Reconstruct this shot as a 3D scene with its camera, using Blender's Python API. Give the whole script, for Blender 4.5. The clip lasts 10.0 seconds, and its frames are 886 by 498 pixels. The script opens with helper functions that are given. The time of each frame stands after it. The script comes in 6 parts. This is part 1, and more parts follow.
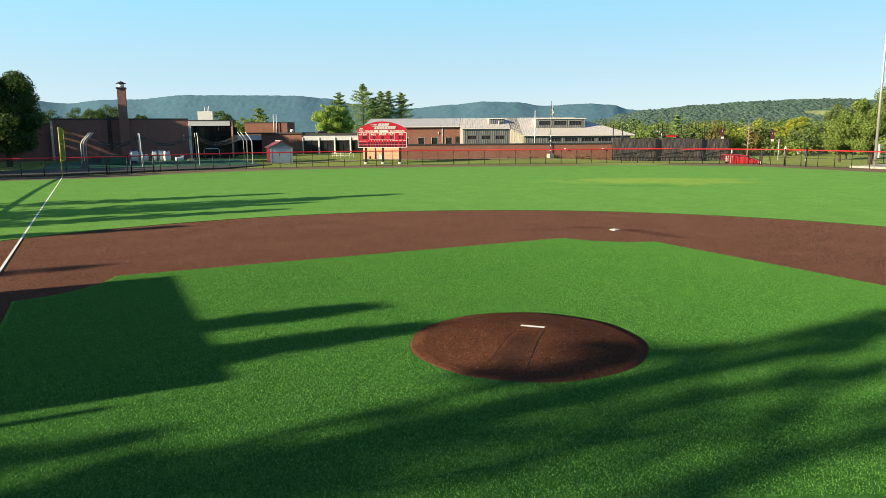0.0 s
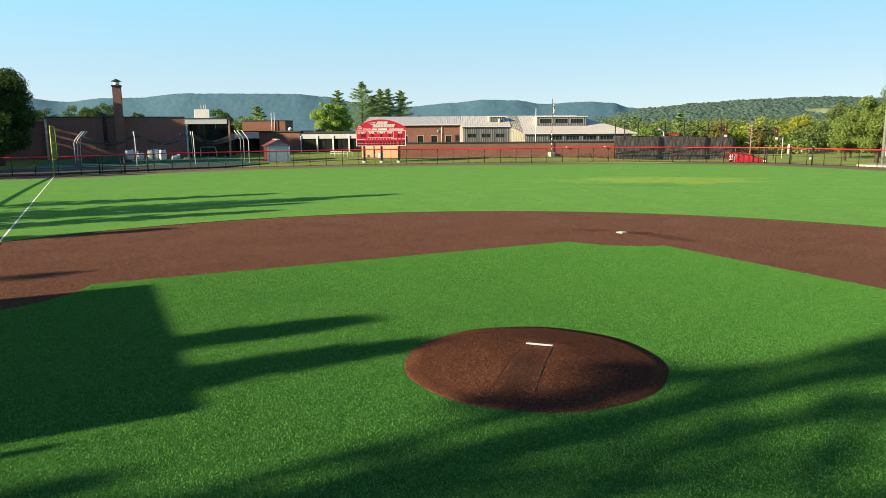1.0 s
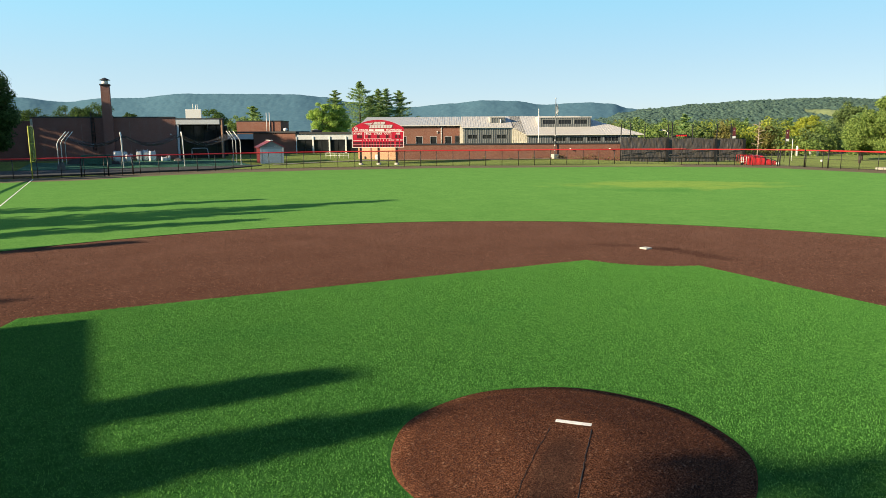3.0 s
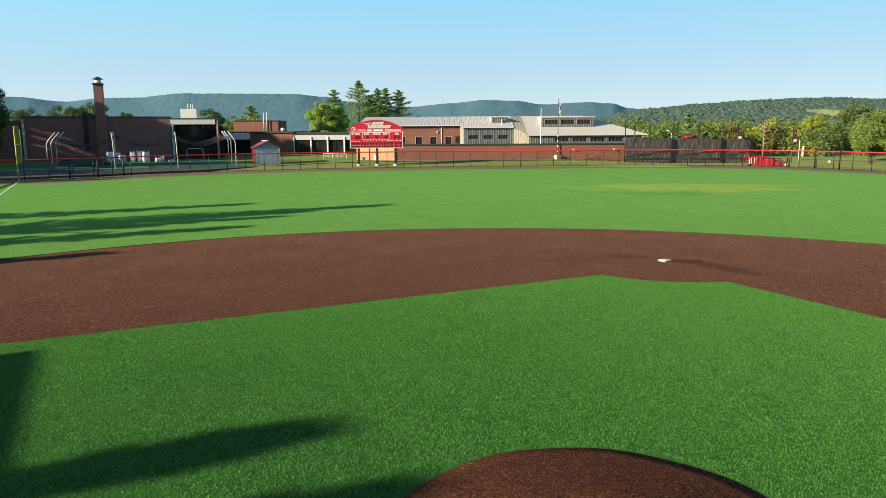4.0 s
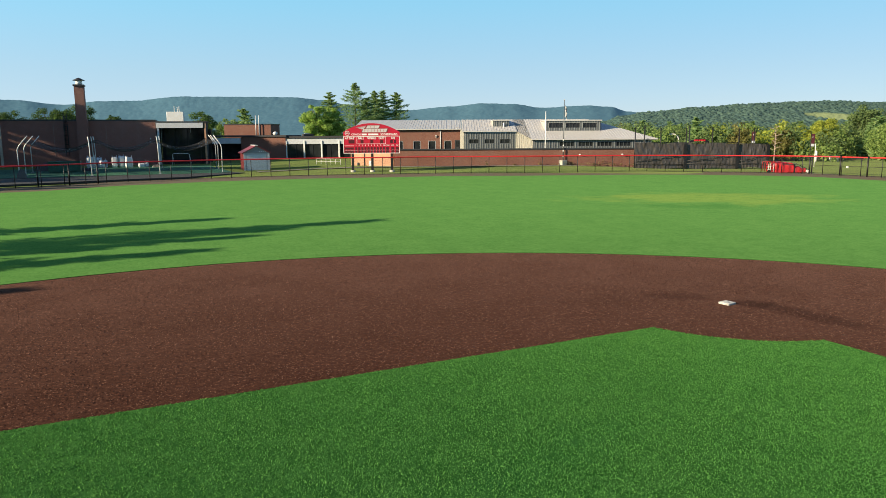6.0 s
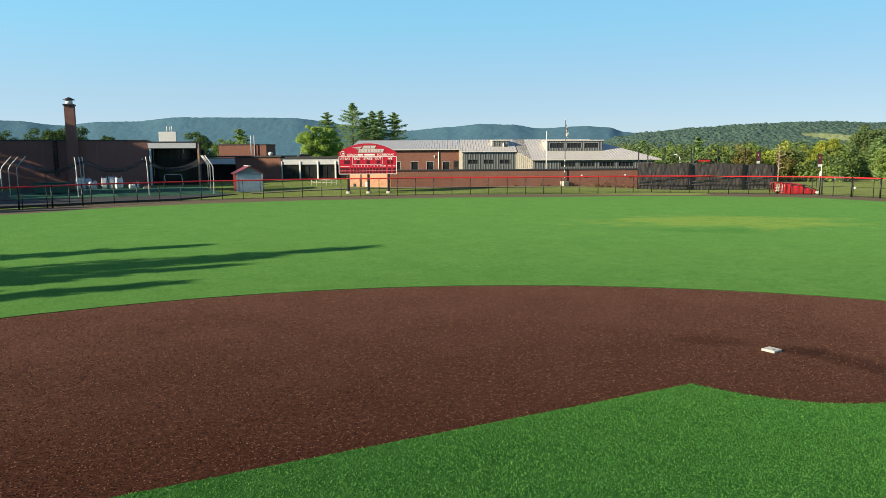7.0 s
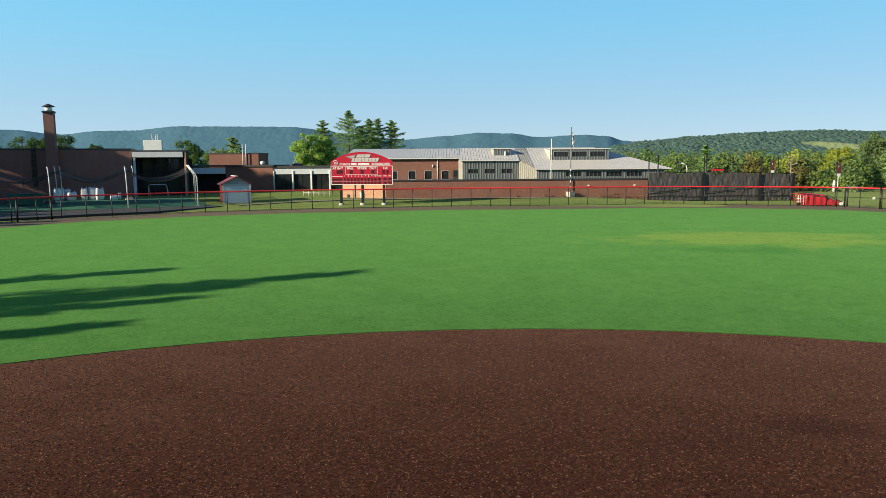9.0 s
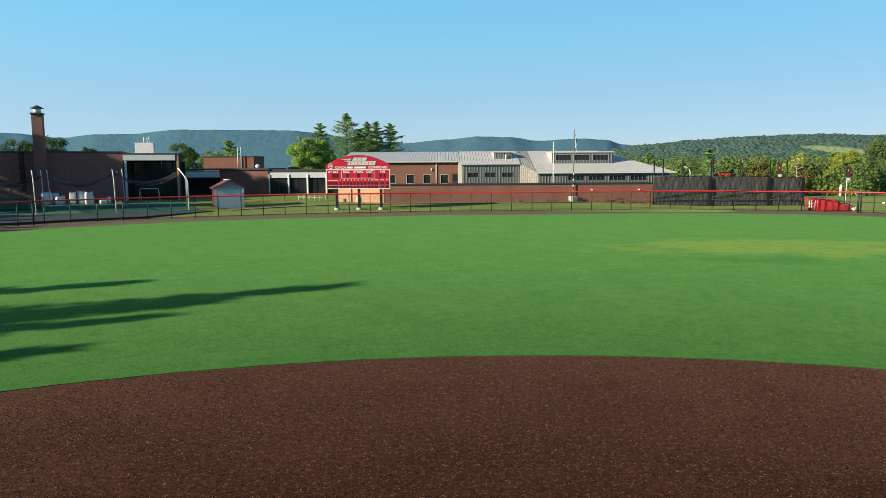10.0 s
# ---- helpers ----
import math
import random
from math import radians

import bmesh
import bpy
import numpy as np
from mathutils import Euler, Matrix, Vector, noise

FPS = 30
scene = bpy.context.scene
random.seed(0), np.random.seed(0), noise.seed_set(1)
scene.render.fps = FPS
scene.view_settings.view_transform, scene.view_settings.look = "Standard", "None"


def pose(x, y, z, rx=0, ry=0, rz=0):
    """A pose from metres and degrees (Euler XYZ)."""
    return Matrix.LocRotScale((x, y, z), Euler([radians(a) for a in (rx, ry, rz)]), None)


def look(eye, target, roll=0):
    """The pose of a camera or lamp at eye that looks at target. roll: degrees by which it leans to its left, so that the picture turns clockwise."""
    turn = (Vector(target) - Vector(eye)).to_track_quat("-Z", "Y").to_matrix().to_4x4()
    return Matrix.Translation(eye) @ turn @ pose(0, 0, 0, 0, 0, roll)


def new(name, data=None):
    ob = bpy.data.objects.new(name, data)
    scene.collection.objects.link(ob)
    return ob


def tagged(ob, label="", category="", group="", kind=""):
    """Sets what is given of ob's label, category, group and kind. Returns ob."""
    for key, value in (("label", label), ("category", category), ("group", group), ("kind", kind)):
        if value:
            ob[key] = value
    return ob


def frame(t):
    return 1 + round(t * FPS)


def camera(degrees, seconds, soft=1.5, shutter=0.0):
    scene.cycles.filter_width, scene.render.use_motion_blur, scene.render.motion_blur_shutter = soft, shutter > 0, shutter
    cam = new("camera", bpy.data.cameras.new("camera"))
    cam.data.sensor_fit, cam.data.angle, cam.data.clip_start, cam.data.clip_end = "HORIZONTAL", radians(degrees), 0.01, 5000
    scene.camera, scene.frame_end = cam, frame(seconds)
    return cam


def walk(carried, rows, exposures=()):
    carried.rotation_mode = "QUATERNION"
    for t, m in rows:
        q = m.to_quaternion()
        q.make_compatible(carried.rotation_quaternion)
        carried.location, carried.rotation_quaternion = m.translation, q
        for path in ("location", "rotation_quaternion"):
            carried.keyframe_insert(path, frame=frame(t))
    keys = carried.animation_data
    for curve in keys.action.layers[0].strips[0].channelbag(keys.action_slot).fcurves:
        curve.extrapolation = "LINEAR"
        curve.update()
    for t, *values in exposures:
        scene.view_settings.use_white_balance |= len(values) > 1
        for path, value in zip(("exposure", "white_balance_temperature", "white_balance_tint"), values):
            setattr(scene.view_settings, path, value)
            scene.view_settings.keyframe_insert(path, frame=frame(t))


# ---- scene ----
cam = camera(63.72, 10.0, 0.70)
PATH = [
    (0, (3.517, -1.516, 5.105), (4.378, 0.259, 4.779), -0.36),
    (0.5, (3.911, -0.82, 5.093), (4.772, 0.955, 4.763), -0.4),
    (1, (4.305, -0.026, 5.102), (5.166, 1.749, 4.771), -0.39),
    (1.5, (4.725, 0.857, 5.108), (5.586, 2.632, 4.777), -0.34),
    (2, (5.182, 1.797, 5.105), (6.044, 3.571, 4.776), -0.31),
    (2.5, (5.65, 2.777, 5.112), (6.513, 4.551, 4.783), -0.32),
    (4, (7.285, 6.192, 5.211), (8.148, 7.966, 4.881), -0.31),
    (4.5, (7.921, 7.542, 5.234), (8.785, 9.316, 4.904), -0.3),
    (5, (8.588, 8.949, 5.277), (9.453, 10.722, 4.947), -0.32),
    (6.5, (10.609, 13.247, 5.322), (11.48, 15.022, 5.021), -0.28),
    (7, (11.316, 14.627, 5.309), (12.191, 16.406, 5.043), -0.31),
    (7.5, (11.994, 15.967, 5.288), (12.87, 17.747, 5.03), -0.33),
    (8, (12.659, 17.306, 5.312), (13.536, 19.086, 5.059), -0.32),
    (8.5, (13.281, 18.606, 5.337), (14.159, 20.386, 5.09), -0.34),
    (9, (13.899, 19.873, 5.362), (14.778, 21.653, 5.12), -0.35),
    (9.5, (14.537, 21.151, 5.364), (15.418, 22.931, 5.127), -0.35),
    (10, (15.186, 22.455, 5.339), (16.068, 24.235, 5.107), -0.3),
]
walk(cam, [(t, look(*row)) for t, *row in PATH], exposures=((0.0, 1.20, 7150.0, 14.0), (3.0, 1.15, 7050.0, 14.0), (4.5, 1.05, 6880.0, 14.0), (6.0, 0.98, 6700.0, 14.0), (8.0, 0.89, 6450.0, 13.0), (10.0, 0.84, 6250.0, 10.0)))

# ---- light ----
SUN_EL, SHADOW_DIR = 19.0, Vector((1.0, 0.03, 0.0)).normalized()
world = bpy.data.worlds.new("sky_world")
scene.world = world
world.use_nodes = True
wn, wl = world.node_tree.nodes, world.node_tree.links
sky = wn.new("ShaderNodeTexSky")
sky.sky_type, sky.sun_disc = "NISHITA", False
sky.sun_elevation = radians(SUN_EL)
sky.sun_rotation = math.atan2(-SHADOW_DIR.x, -SHADOW_DIR.y)
sky.air_density, sky.dust_density, sky.ozone_density, sky.altitude = 0.75, 0.25, 2.5, 400
haze = wn.new("ShaderNodeMix")
haze.data_type = "RGBA"
# haze whitens the low sky and thins out upwards
where, height, thin = wn.new("ShaderNodeTexCoord"), wn.new("ShaderNodeSeparateXYZ"), wn.new("ShaderNodeMapRange")
thin.interpolation_type = "SMOOTHSTEP"
for i, v in ((1, 0.14), (2, 0.55), (3, 0.72), (4, 0.0)):
    thin.inputs[i].default_value = v
wl.new(where.outputs["Generated"], height.inputs[0])
wl.new(height.outputs["Z"], thin.inputs[0])
wl.new(thin.outputs[0], haze.inputs[0])
tint = wn.new("ShaderNodeValToRGB")
stops = ((0.0, (0.34, 0.445, 0.540)), (0.08, (0.280, 0.460, 0.560)), (0.17, (0.196, 0.505, 0.660)), (0.32, (0.120, 0.530, 0.810)))
while len(tint.color_ramp.elements) < 4:
    tint.color_ramp.elements.new(0.5)
for e, (p, c) in zip(tint.color_ramp.elements, stops):
    e.position, e.color = p, (*c, 1)
bright = wn.new("ShaderNodeVectorMath")
bright.operation = "SCALE"
# the low sky is palest on the sun's side
side = wn.new("ShaderNodeMapRange")
for i, v in ((1, -0.15), (2, 0.9), (3, 10.4), (4, 8.4)):
    side.inputs[i].default_value = v
wl.new(height.outputs["X"], side.inputs[0])
wl.new(side.outputs[0], bright.inputs["Scale"])
wl.new(height.outputs["Z"], tint.inputs[0])
wl.new(tint.outputs[0], bright.inputs[0])
wl.new(bright.outputs[0], haze.inputs[7])
wl.new(sky.outputs[0], haze.inputs[6])
wl.new(haze.outputs[2], wn["Background"].inputs[0])
wn["Background"].inputs[1].default_value = 0.08
sun_data = bpy.data.lights.new("sun", "SUN")
sun_data.energy, sun_data.angle, sun_data.color = 5.0, radians(0.6), (1.0, 0.86, 0.60)
sun = new("sun", sun_data)
ce, se = math.cos(radians(SUN_EL)), math.sin(radians(SUN_EL))
sun.matrix_world = look((-200 * ce, 0, 200 * se), (-200 * ce + SHADOW_DIR.x * ce, SHADOW_DIR.y * ce, 200 * se - se))


# ---- materials ----
class Nodes:
    """Short hand for a node material."""

    def __init__(self, name):
        self.mat = bpy.data.materials.new(name)
        self.mat.use_nodes = True
        self.n, self.l = self.mat.node_tree.nodes, self.mat.node_tree.links
        self.bsdf = self.n["Principled BSDF"]
        self.pos = self.n.new("ShaderNodeTexCoord").outputs["Object"]

    def link(self, a, b):
        self.l.new(a, b)

    def noise(self, scale, detail=3.0, rough=0.55, vec=None, stretch=None):
        t = self.n.new("ShaderNodeTexNoise")
        t.inputs["Scale"].default_value, t.inputs["Detail"].default_value = scale, detail
        t.inputs["Roughness"].default_value = rough
        src = vec or self.pos
        if stretch:
            m = self.n.new("ShaderNodeMapping")
            m.inputs["Scale"].default_value = stretch
            self.link(src, m.inputs[0])
            src = m.outputs[0]
        self.link(src, t.inputs["Vector"])
        return t.outputs[0]

    def voronoi(self, scale):
        t = self.n.new("ShaderNodeTexVoronoi")
        t.inputs["Scale"].default_value = scale
        self.link(self.pos, t.inputs["Vector"])
        return t

    def ramp(self, fac, *stops):
        r = self.n.new("ShaderNodeValToRGB")
        e = r.color_ramp.elements
        while len(e) < len(stops):
            e.new(0.5)
        for el, (p, c) in zip(e, stops):
            el.position = p
            el.color = (*c, 1) if len(c) == 3 else c
        self.link(fac, r.inputs[0])
        return r.outputs[0]

    def mix(self, fac, a, b, mode="MIX"):
        m = self.n.new("ShaderNodeMix")
        m.data_type, m.blend_type = "RGBA", mode
        for sock, v in ((m.inputs[0], fac), (m.inputs[6], a), (m.inputs[7], b)):
            if hasattr(v, "links"):
                self.link(v, sock)
            elif isinstance(v, (int, float)):
                sock.default_value = v
            else:
                sock.default_value = (*v, 1)
        return m.outputs[2]

    def math(self, op, a, b=0.0, c=None):
        m = self.n.new("ShaderNodeMath")
        m.operation = op
        for sock, v in zip(m.inputs, (a, b) if c is None else (a, b, c)):
            if hasattr(v, "links"):
                self.link(v, sock)
            else:
                sock.default_value = v
        return m.outputs[0]

    def spot(self, x, y, rx, ry, turn=0.0, ragged=0.35, scale=0.6):
        """1 inside an uneven patch on the ground, 0 outside."""
        m = self.n.new("ShaderNodeMapping")
        m.vector_type = "TEXTURE"
        m.inputs["Location"].default_value = (x, y, 0)
        m.inputs["Rotation"].default_value = (0, 0, radians(turn))
        m.inputs["Scale"].default_value = (rx, ry, 1000)
        self.link(self.pos, m.inputs[0])
        ln = self.n.new("ShaderNodeVectorMath")
        ln.operation = "LENGTH"
        self.link(m.outputs[0], ln.inputs[0])
        d = self.math("ADD", ln.outputs["Value"], self.math("MULTIPLY", self.math("SUBTRACT", self.noise(scale), 0.5), ragged * 3))
        mr = self.n.new("ShaderNodeMapRange")
        mr.interpolation_type = "SMOOTHSTEP"
        mr.inputs["From Min"].default_value, mr.inputs["From Max"].default_value = 1.15, 0.45
        self.link(d, mr.inputs["Value"])
        return mr.outputs["Result"]

    def pile(self, weight, tint, rough=0.4):
        """Fibres and grains that stand up and catch low light at flat angles."""
        self.bsdf.inputs["Sheen Weight"].default_value = weight
        self.bsdf.inputs["Sheen Roughness"].default_value = rough
        self.bsdf.inputs["Sheen Tint"].default_value = (*tint, 1)

    def out(self, color=None, rough=0.7, metal=0.0, bump=None, strength=0.3, dist=0.02, spec=None):
        if color is not None:
            if hasattr(color, "links"):
                self.link(color, self.bsdf.inputs["Base Color"])
            else:
                self.bsdf.inputs["Base Color"].default_value = (*color, 1)
        self.bsdf.inputs["Roughness"].default_value = rough
        self.bsdf.inputs["Metallic"].default_value = metal
        if spec is not None:
            self.bsdf.inputs["Specular IOR Level"].default_value = spec
        if bump is not None:
            b = self.n.new("ShaderNodeBump")
            b.inputs["Strength"].default_value, b.inputs["Distance"].default_value = strength, dist
            self.link(bump, b.inputs["Height"])
            self.link(b.outputs[0], self.bsdf.inputs["Normal"])
        return self.mat


def turf_material(name, tone, out):
    """Pile carpet of the infield or (out) the outfield: bright tips over dark infill; tone sets how light it is."""
    k = Nodes(name)

    def hue(r, g, b):
        return (r * tone * (1.0 if out else 0.88), g * tone * (1.03 if out else 1.08), b * tone * (1.12 if out else 1.08))

    fine = k.noise(26.0 if out else 52.0, 4.0, 0.85, stretch=(1.0, 0.7, 1.0))
    tuft = k.noise(11.0 if out else 25.0, 3.0, 0.7, stretch=(0.8, 1.3, 1.0))
    broad = k.noise(0.16, 4.0)
    if out:
        c = k.ramp(fine, (0.40, hue(0.018, 0.080, 0.018)), (0.50, hue(0.054, 0.158, 0.036)), (0.60, hue(0.098, 0.240, 0.056)))
    else:
        c = k.ramp(fine, (0.41, hue(0.006, 0.038, 0.008)), (0.50, hue(0.050, 0.150, 0.036)), (0.59, hue(0.118, 0.275, 0.068)))
    c = k.mix(0.30, c, k.ramp(tuft, (0.38, hue(0.015, 0.070, 0.018)), (0.60, hue(0.082, 0.206, 0.050))))
    c = k.mix(k.ramp(broad, (0.35, (0, 0, 0)), (0.65, (0.20, 0.20, 0.20))), c, hue(0.070, 0.168, 0.038))
    # sandy infill brought up by wear in the outfield
    worn = k.spot(54.3, 54.0, 10.5, 5.4, -30, 0.6, 0.3)
    c = k.mix(k.math("MULTIPLY", worn, 0.6), c, (0.175, 0.200, 0.040))
    worn2 = k.spot(49.0, 49.5, 4.5, 1.8, -30, 0.5, 0.4)
    c = k.mix(k.math("MULTIPLY", worn2, 0.4), c, (0.026, 0.088, 0.026))
    flat = k.math("MULTIPLY", worn2, 0.4)
    for x, y, a, b, r in ((16.5, 21.0, 2.6, 0.8, 20), (22.6, 18.2, 1.6, 0.5, 60), (9.0, 22.0, 3.0, 0.9, -10)):
        mat = k.math("MULTIPLY", k.spot(x, y, a, b, r, 0.6, 0.9), 0.35)
        c = k.mix(mat, c, (0.018, 0.100, 0.028))
        flat = k.math("MAXIMUM", flat, mat)
    blot = k.noise(0.9, 4.0, 0.6)
    c = k.mix(k.ramp(blot, (0.42, (0, 0, 0)), (0.68, (0.35, 0.35, 0.35))), c, hue(0.028, 0.110, 0.024))
    if not out:
        swirl = k.noise(4.5, 4.0, 0.7, stretch=(1.0, 0.7, 1.0))
        c = k.mix(k.ramp(swirl, (0.44, (0.5, 0.5, 0.5)), (0.54, (0, 0, 0))), c, hue(0.016, 0.078, 0.014))
    # pile that leans this way and that shines unevenly
    lay = k.mix(0.35, k.noise(6.0 if out else 18.0, 5.0, 0.8, stretch=(1.0, 0.55, 1.0)), k.noise(1.3, 5.0, 0.75))
    dim = 0.3 if out else 0.5
    c = k.mix(k.ramp(lay, (0.40, (dim, dim, dim)), (0.52, (0, 0, 0))), c, hue(0.012, 0.062, 0.014))
    k.pile(0.305 if out else 0.33, (0.42, 0.85, 0.28), 0.30)
    shine = ((0.27, 0.68, 0.16), (0.39, 0.87, 0.22), (0.50, 1.0, 0.27)) if out else ((0.14, 0.46, 0.09), (0.30, 0.83, 0.17), (0.47, 1.0, 0.25))
    gleam = k.ramp(lay, (0.36, shine[0]), (0.50, shine[1]), (0.64, shine[2]))
    mottle = k.ramp(k.noise(0.42, 5.0, 0.72, stretch=(1.0, 0.7, 1.0)), (0.36, (0.80, 0.84, 0.82)), (0.64, (1.0, 1.0, 1.0)))
    gleam = k.mix(1.0, gleam, mottle, "MULTIPLY")
    gleam = k.mix(k.math("MULTIPLY", worn, 0.32), gleam, (0.58, 0.80, 0.16))
    k.link(k.mix(flat, gleam, (0.10, 0.42, 0.08)), k.bsdf.inputs["Sheen Tint"])
    return k.out(c, 0.75, spec=0.0)


def dirt_material(name="infield_clay"):
    k = Nodes(name)
    fine = k.noise(21.0, 6.0, 0.9)
    grit = k.voronoi(34.0)
    broad = k.noise(0.35, 4.0)
    mid = k.noise(3.0, 3.0, 0.6)
    c = k.ramp(fine, (0.38, (0.005, 0.0018, 0.0013)), (0.50, (0.028, 0.0102, 0.0066)), (0.62, (0.105, 0.042, 0.025)))
    c = k.mix(k.ramp(broad, (0.38, (0, 0, 0)), (0.7, (0.25, 0.25, 0.25))), c, (0.074, 0.027, 0.017))
    c = k.mix(k.ramp(mid, (0.45, (0, 0, 0)), (0.75, (0.25, 0.25, 0.25))), c, (0.045, 0.018, 0.013))
    speck = k.ramp(grit.outputs["Color"], (0.84, (0, 0, 0)), (0.90, (0.9, 0.9, 0.9)))
    c = k.mix(speck, c, (0.20, 0.10, 0.062))
    coarse = k.noise(8.0, 3.0, 0.7)
    c = k.mix(k.ramp(coarse, (0.42, (0.45, 0.45, 0.45)), (0.52, (0, 0, 0))), c, (0.020, 0.007, 0.005))
    c = k.mix(k.ramp(coarse, (0.54, (0, 0, 0)), (0.68, (0.35, 0.35, 0.35))), c, (0.160, 0.066, 0.036))
    # damp and trodden ground round second base
    damp = k.math("ADD", 0.0, 0.0)
    for x, y, a, b, r, f in ((28.5, 25.3, 0.6, 2.4, 4, 0.5), (28.2, 27.0, 0.8, 0.6, -45, 0.6), (26.9, 28.9, 1.2, 0.65, -45, 0.35), (24.6, 29.3, 2.2, 0.7, -15, 0.13)):
        wet = k.math("MULTIPLY", k.spot(x, y, a, b, r, 0.4, 1.2), f)
        c = k.mix(wet, c, (0.020, 0.010, 0.009))
        damp = k.math("MAXIMUM", damp, wet)
    k.pile(0.172, (1.0, 0.56, 0.45), 0.30)
    # trodden and loose ground catch the low light unevenly
    tread = k.ramp(k.mix(0.5, broad, k.noise(1.1, 4.0, 0.7)), (0.38, (0.80, 0.44, 0.35)), (0.62, (1.0, 0.58, 0.47)))
    k.link(k.mix(damp, tread, (0.16, 0.085, 0.07)), k.bsdf.inputs["Sheen Tint"])
    return k.out(c, 0.85, spec=0.0)


def mound_material():
    k = Nodes("mound_clay")
    fine = k.noise(38.0, 4.0, 0.8)
    grit = k.voronoi(30.0)
    mid = k.noise(2.2, 3.0, 0.6)
    c = k.ramp(fine, (0.36, (0.010, 0.0045, 0.003)), (0.50, (0.080, 0.033, 0.020)), (0.66, (0.215, 0.100, 0.060)))
    c = k.mix(k.ramp(mid, (0.45, (0, 0, 0)), (0.8, (0.35, 0.35, 0.35))), c, (0.060, 0.026, 0.017))
    speck = k.ramp(grit.outputs["Color"], (0.82, (0, 0, 0)), (0.94, (0.6, 0.6, 0.6)))
    c = k.mix(speck, c, (0.26, 0.15, 0.10))
    c = k.mix(k.math("MULTIPLY", k.spot(11.85, 11.85, 1.45, 0.42, 45, 0.2, 1.6), 0.6), c, (0.026, 0.018, 0.016))
    return k.out(c, 0.85, spec=0.0)


def plain(name, color, rough=0.6, metal=0.0, grain=0.12, scale=6.0, bump=0.15):
    """Paint, metal or plastic with slight blotches and dirt."""
    k = Nodes(name)
    a = k.noise(scale, 4.0)
    b = k.noise(scale * 0.12, 3.0)
    dark = tuple(v * (1 - grain * 2.2) for v in color)
    lite = tuple(min(1, v * (1 + grain)) for v in color)
    c = k.ramp(a, (0.3, dark), (0.6, color), (0.85, lite))
    c = k.mix(k.ramp(b, (0.4, (0, 0, 0)), (0.75, (0.5, 0.5, 0.5))), c, dark)
    return k.out(c, rough, metal, bump=a, strength=bump, dist=0.01)


def brick_material(name, a, b, mortar):
    k = Nodes(name)
    t = k.n.new("ShaderNodeTexBrick")
    m = k.n.new("ShaderNodeMapping")
    m.inputs["Rotation"].default_value = (radians(-90), 0, 0)
    k.link(k.pos, m.inputs[0])
    k.link(m.outputs[0], t.inputs["Vector"])
    t.inputs["Scale"].default_value = 1.0
    t.inputs["Brick Width"].default_value, t.inputs["Row Height"].default_value = 0.21, 0.075
    t.inputs["Mortar Size"].default_value = 0.006
    t.inputs["Color1"].default_value, t.inputs["Color2"].default_value = (*a, 1), (*b, 1)
    t.inputs["Mortar"].default_value = (*mortar, 1)
    c = k.mix(k.ramp(k.noise(0.5, 4.0), (0.35, (0, 0, 0)), (0.75, (0.45, 0.45, 0.45))), t.outputs["Color"], tuple(v * 0.6 for v in a))
    c = k.mix(k.ramp(k.noise(0.9, 3.0, stretch=(1.0, 1.0, 0.15)), (0.5, (0, 0, 0)), (0.8, (0.25, 0.25, 0.25))), c, mortar)
    return k.out(c, 0.85, bump=t.outputs["Fac"], strength=0.4, dist=-0.01)


def lawn_material():
    k = Nodes("lawn_grass")
    c = k.ramp(k.noise(5.0, 5.0, 0.7), (0.3, (0.034, 0.086, 0.018)), (0.55, (0.086, 0.160, 0.034)), (0.8, (0.165, 0.230, 0.062)))
    c = k.mix(k.ramp(k.noise(0.07, 4.0), (0.35, (0, 0, 0)), (0.7, (0.5, 0.5, 0.5))), c, (0.150, 0.178, 0.050))
    c = k.mix(k.ramp(k.noise(0.3, 3.0), (0.5, (0, 0, 0)), (0.8, (0.4, 0.4, 0.4))), c, (0.220, 0.195, 0.085))
    c = k.mix(k.ramp(k.noise(0.16, 5.0, 0.65, stretch=(0.5, 1.4, 1.0)), (0.42, (0.65, 0.65, 0.65)), (0.60, (0, 0, 0))), c, (0.055, 0.085, 0.024))
    k.pile(0.12, (0.75, 0.85, 0.35))
    return k.out(c, 0.85, spec=0.0)


def leaf_material(name, dark, mid, lite, through_light=0.5, middle=0.5):
    k = Nodes(name)
    g = k.n.new("ShaderNodeNewGeometry")
    c = k.ramp(g.outputs["Random Per Island"], (0.0, dark), (middle, mid), (1.0, lite))
    c = k.mix(k.ramp(k.noise(0.35, 3.0), (0.4, (0, 0, 0)), (0.7, (0.35, 0.35, 0.35))), c, mid)
    k.out(c, 0.6, spec=0.1)
    tr = k.n.new("ShaderNodeBsdfTranslucent")
    k.link(c, tr.inputs[0])
    mx = k.n.new("ShaderNodeMixShader")
    mx.inputs[0].default_value = through_light
    k.link(k.bsdf.outputs[0], mx.inputs[1])
    k.link(tr.outputs[0], mx.inputs[2])
    k.link(mx.outputs[0], k.n["Material Output"].inputs[0])
    return k.mat


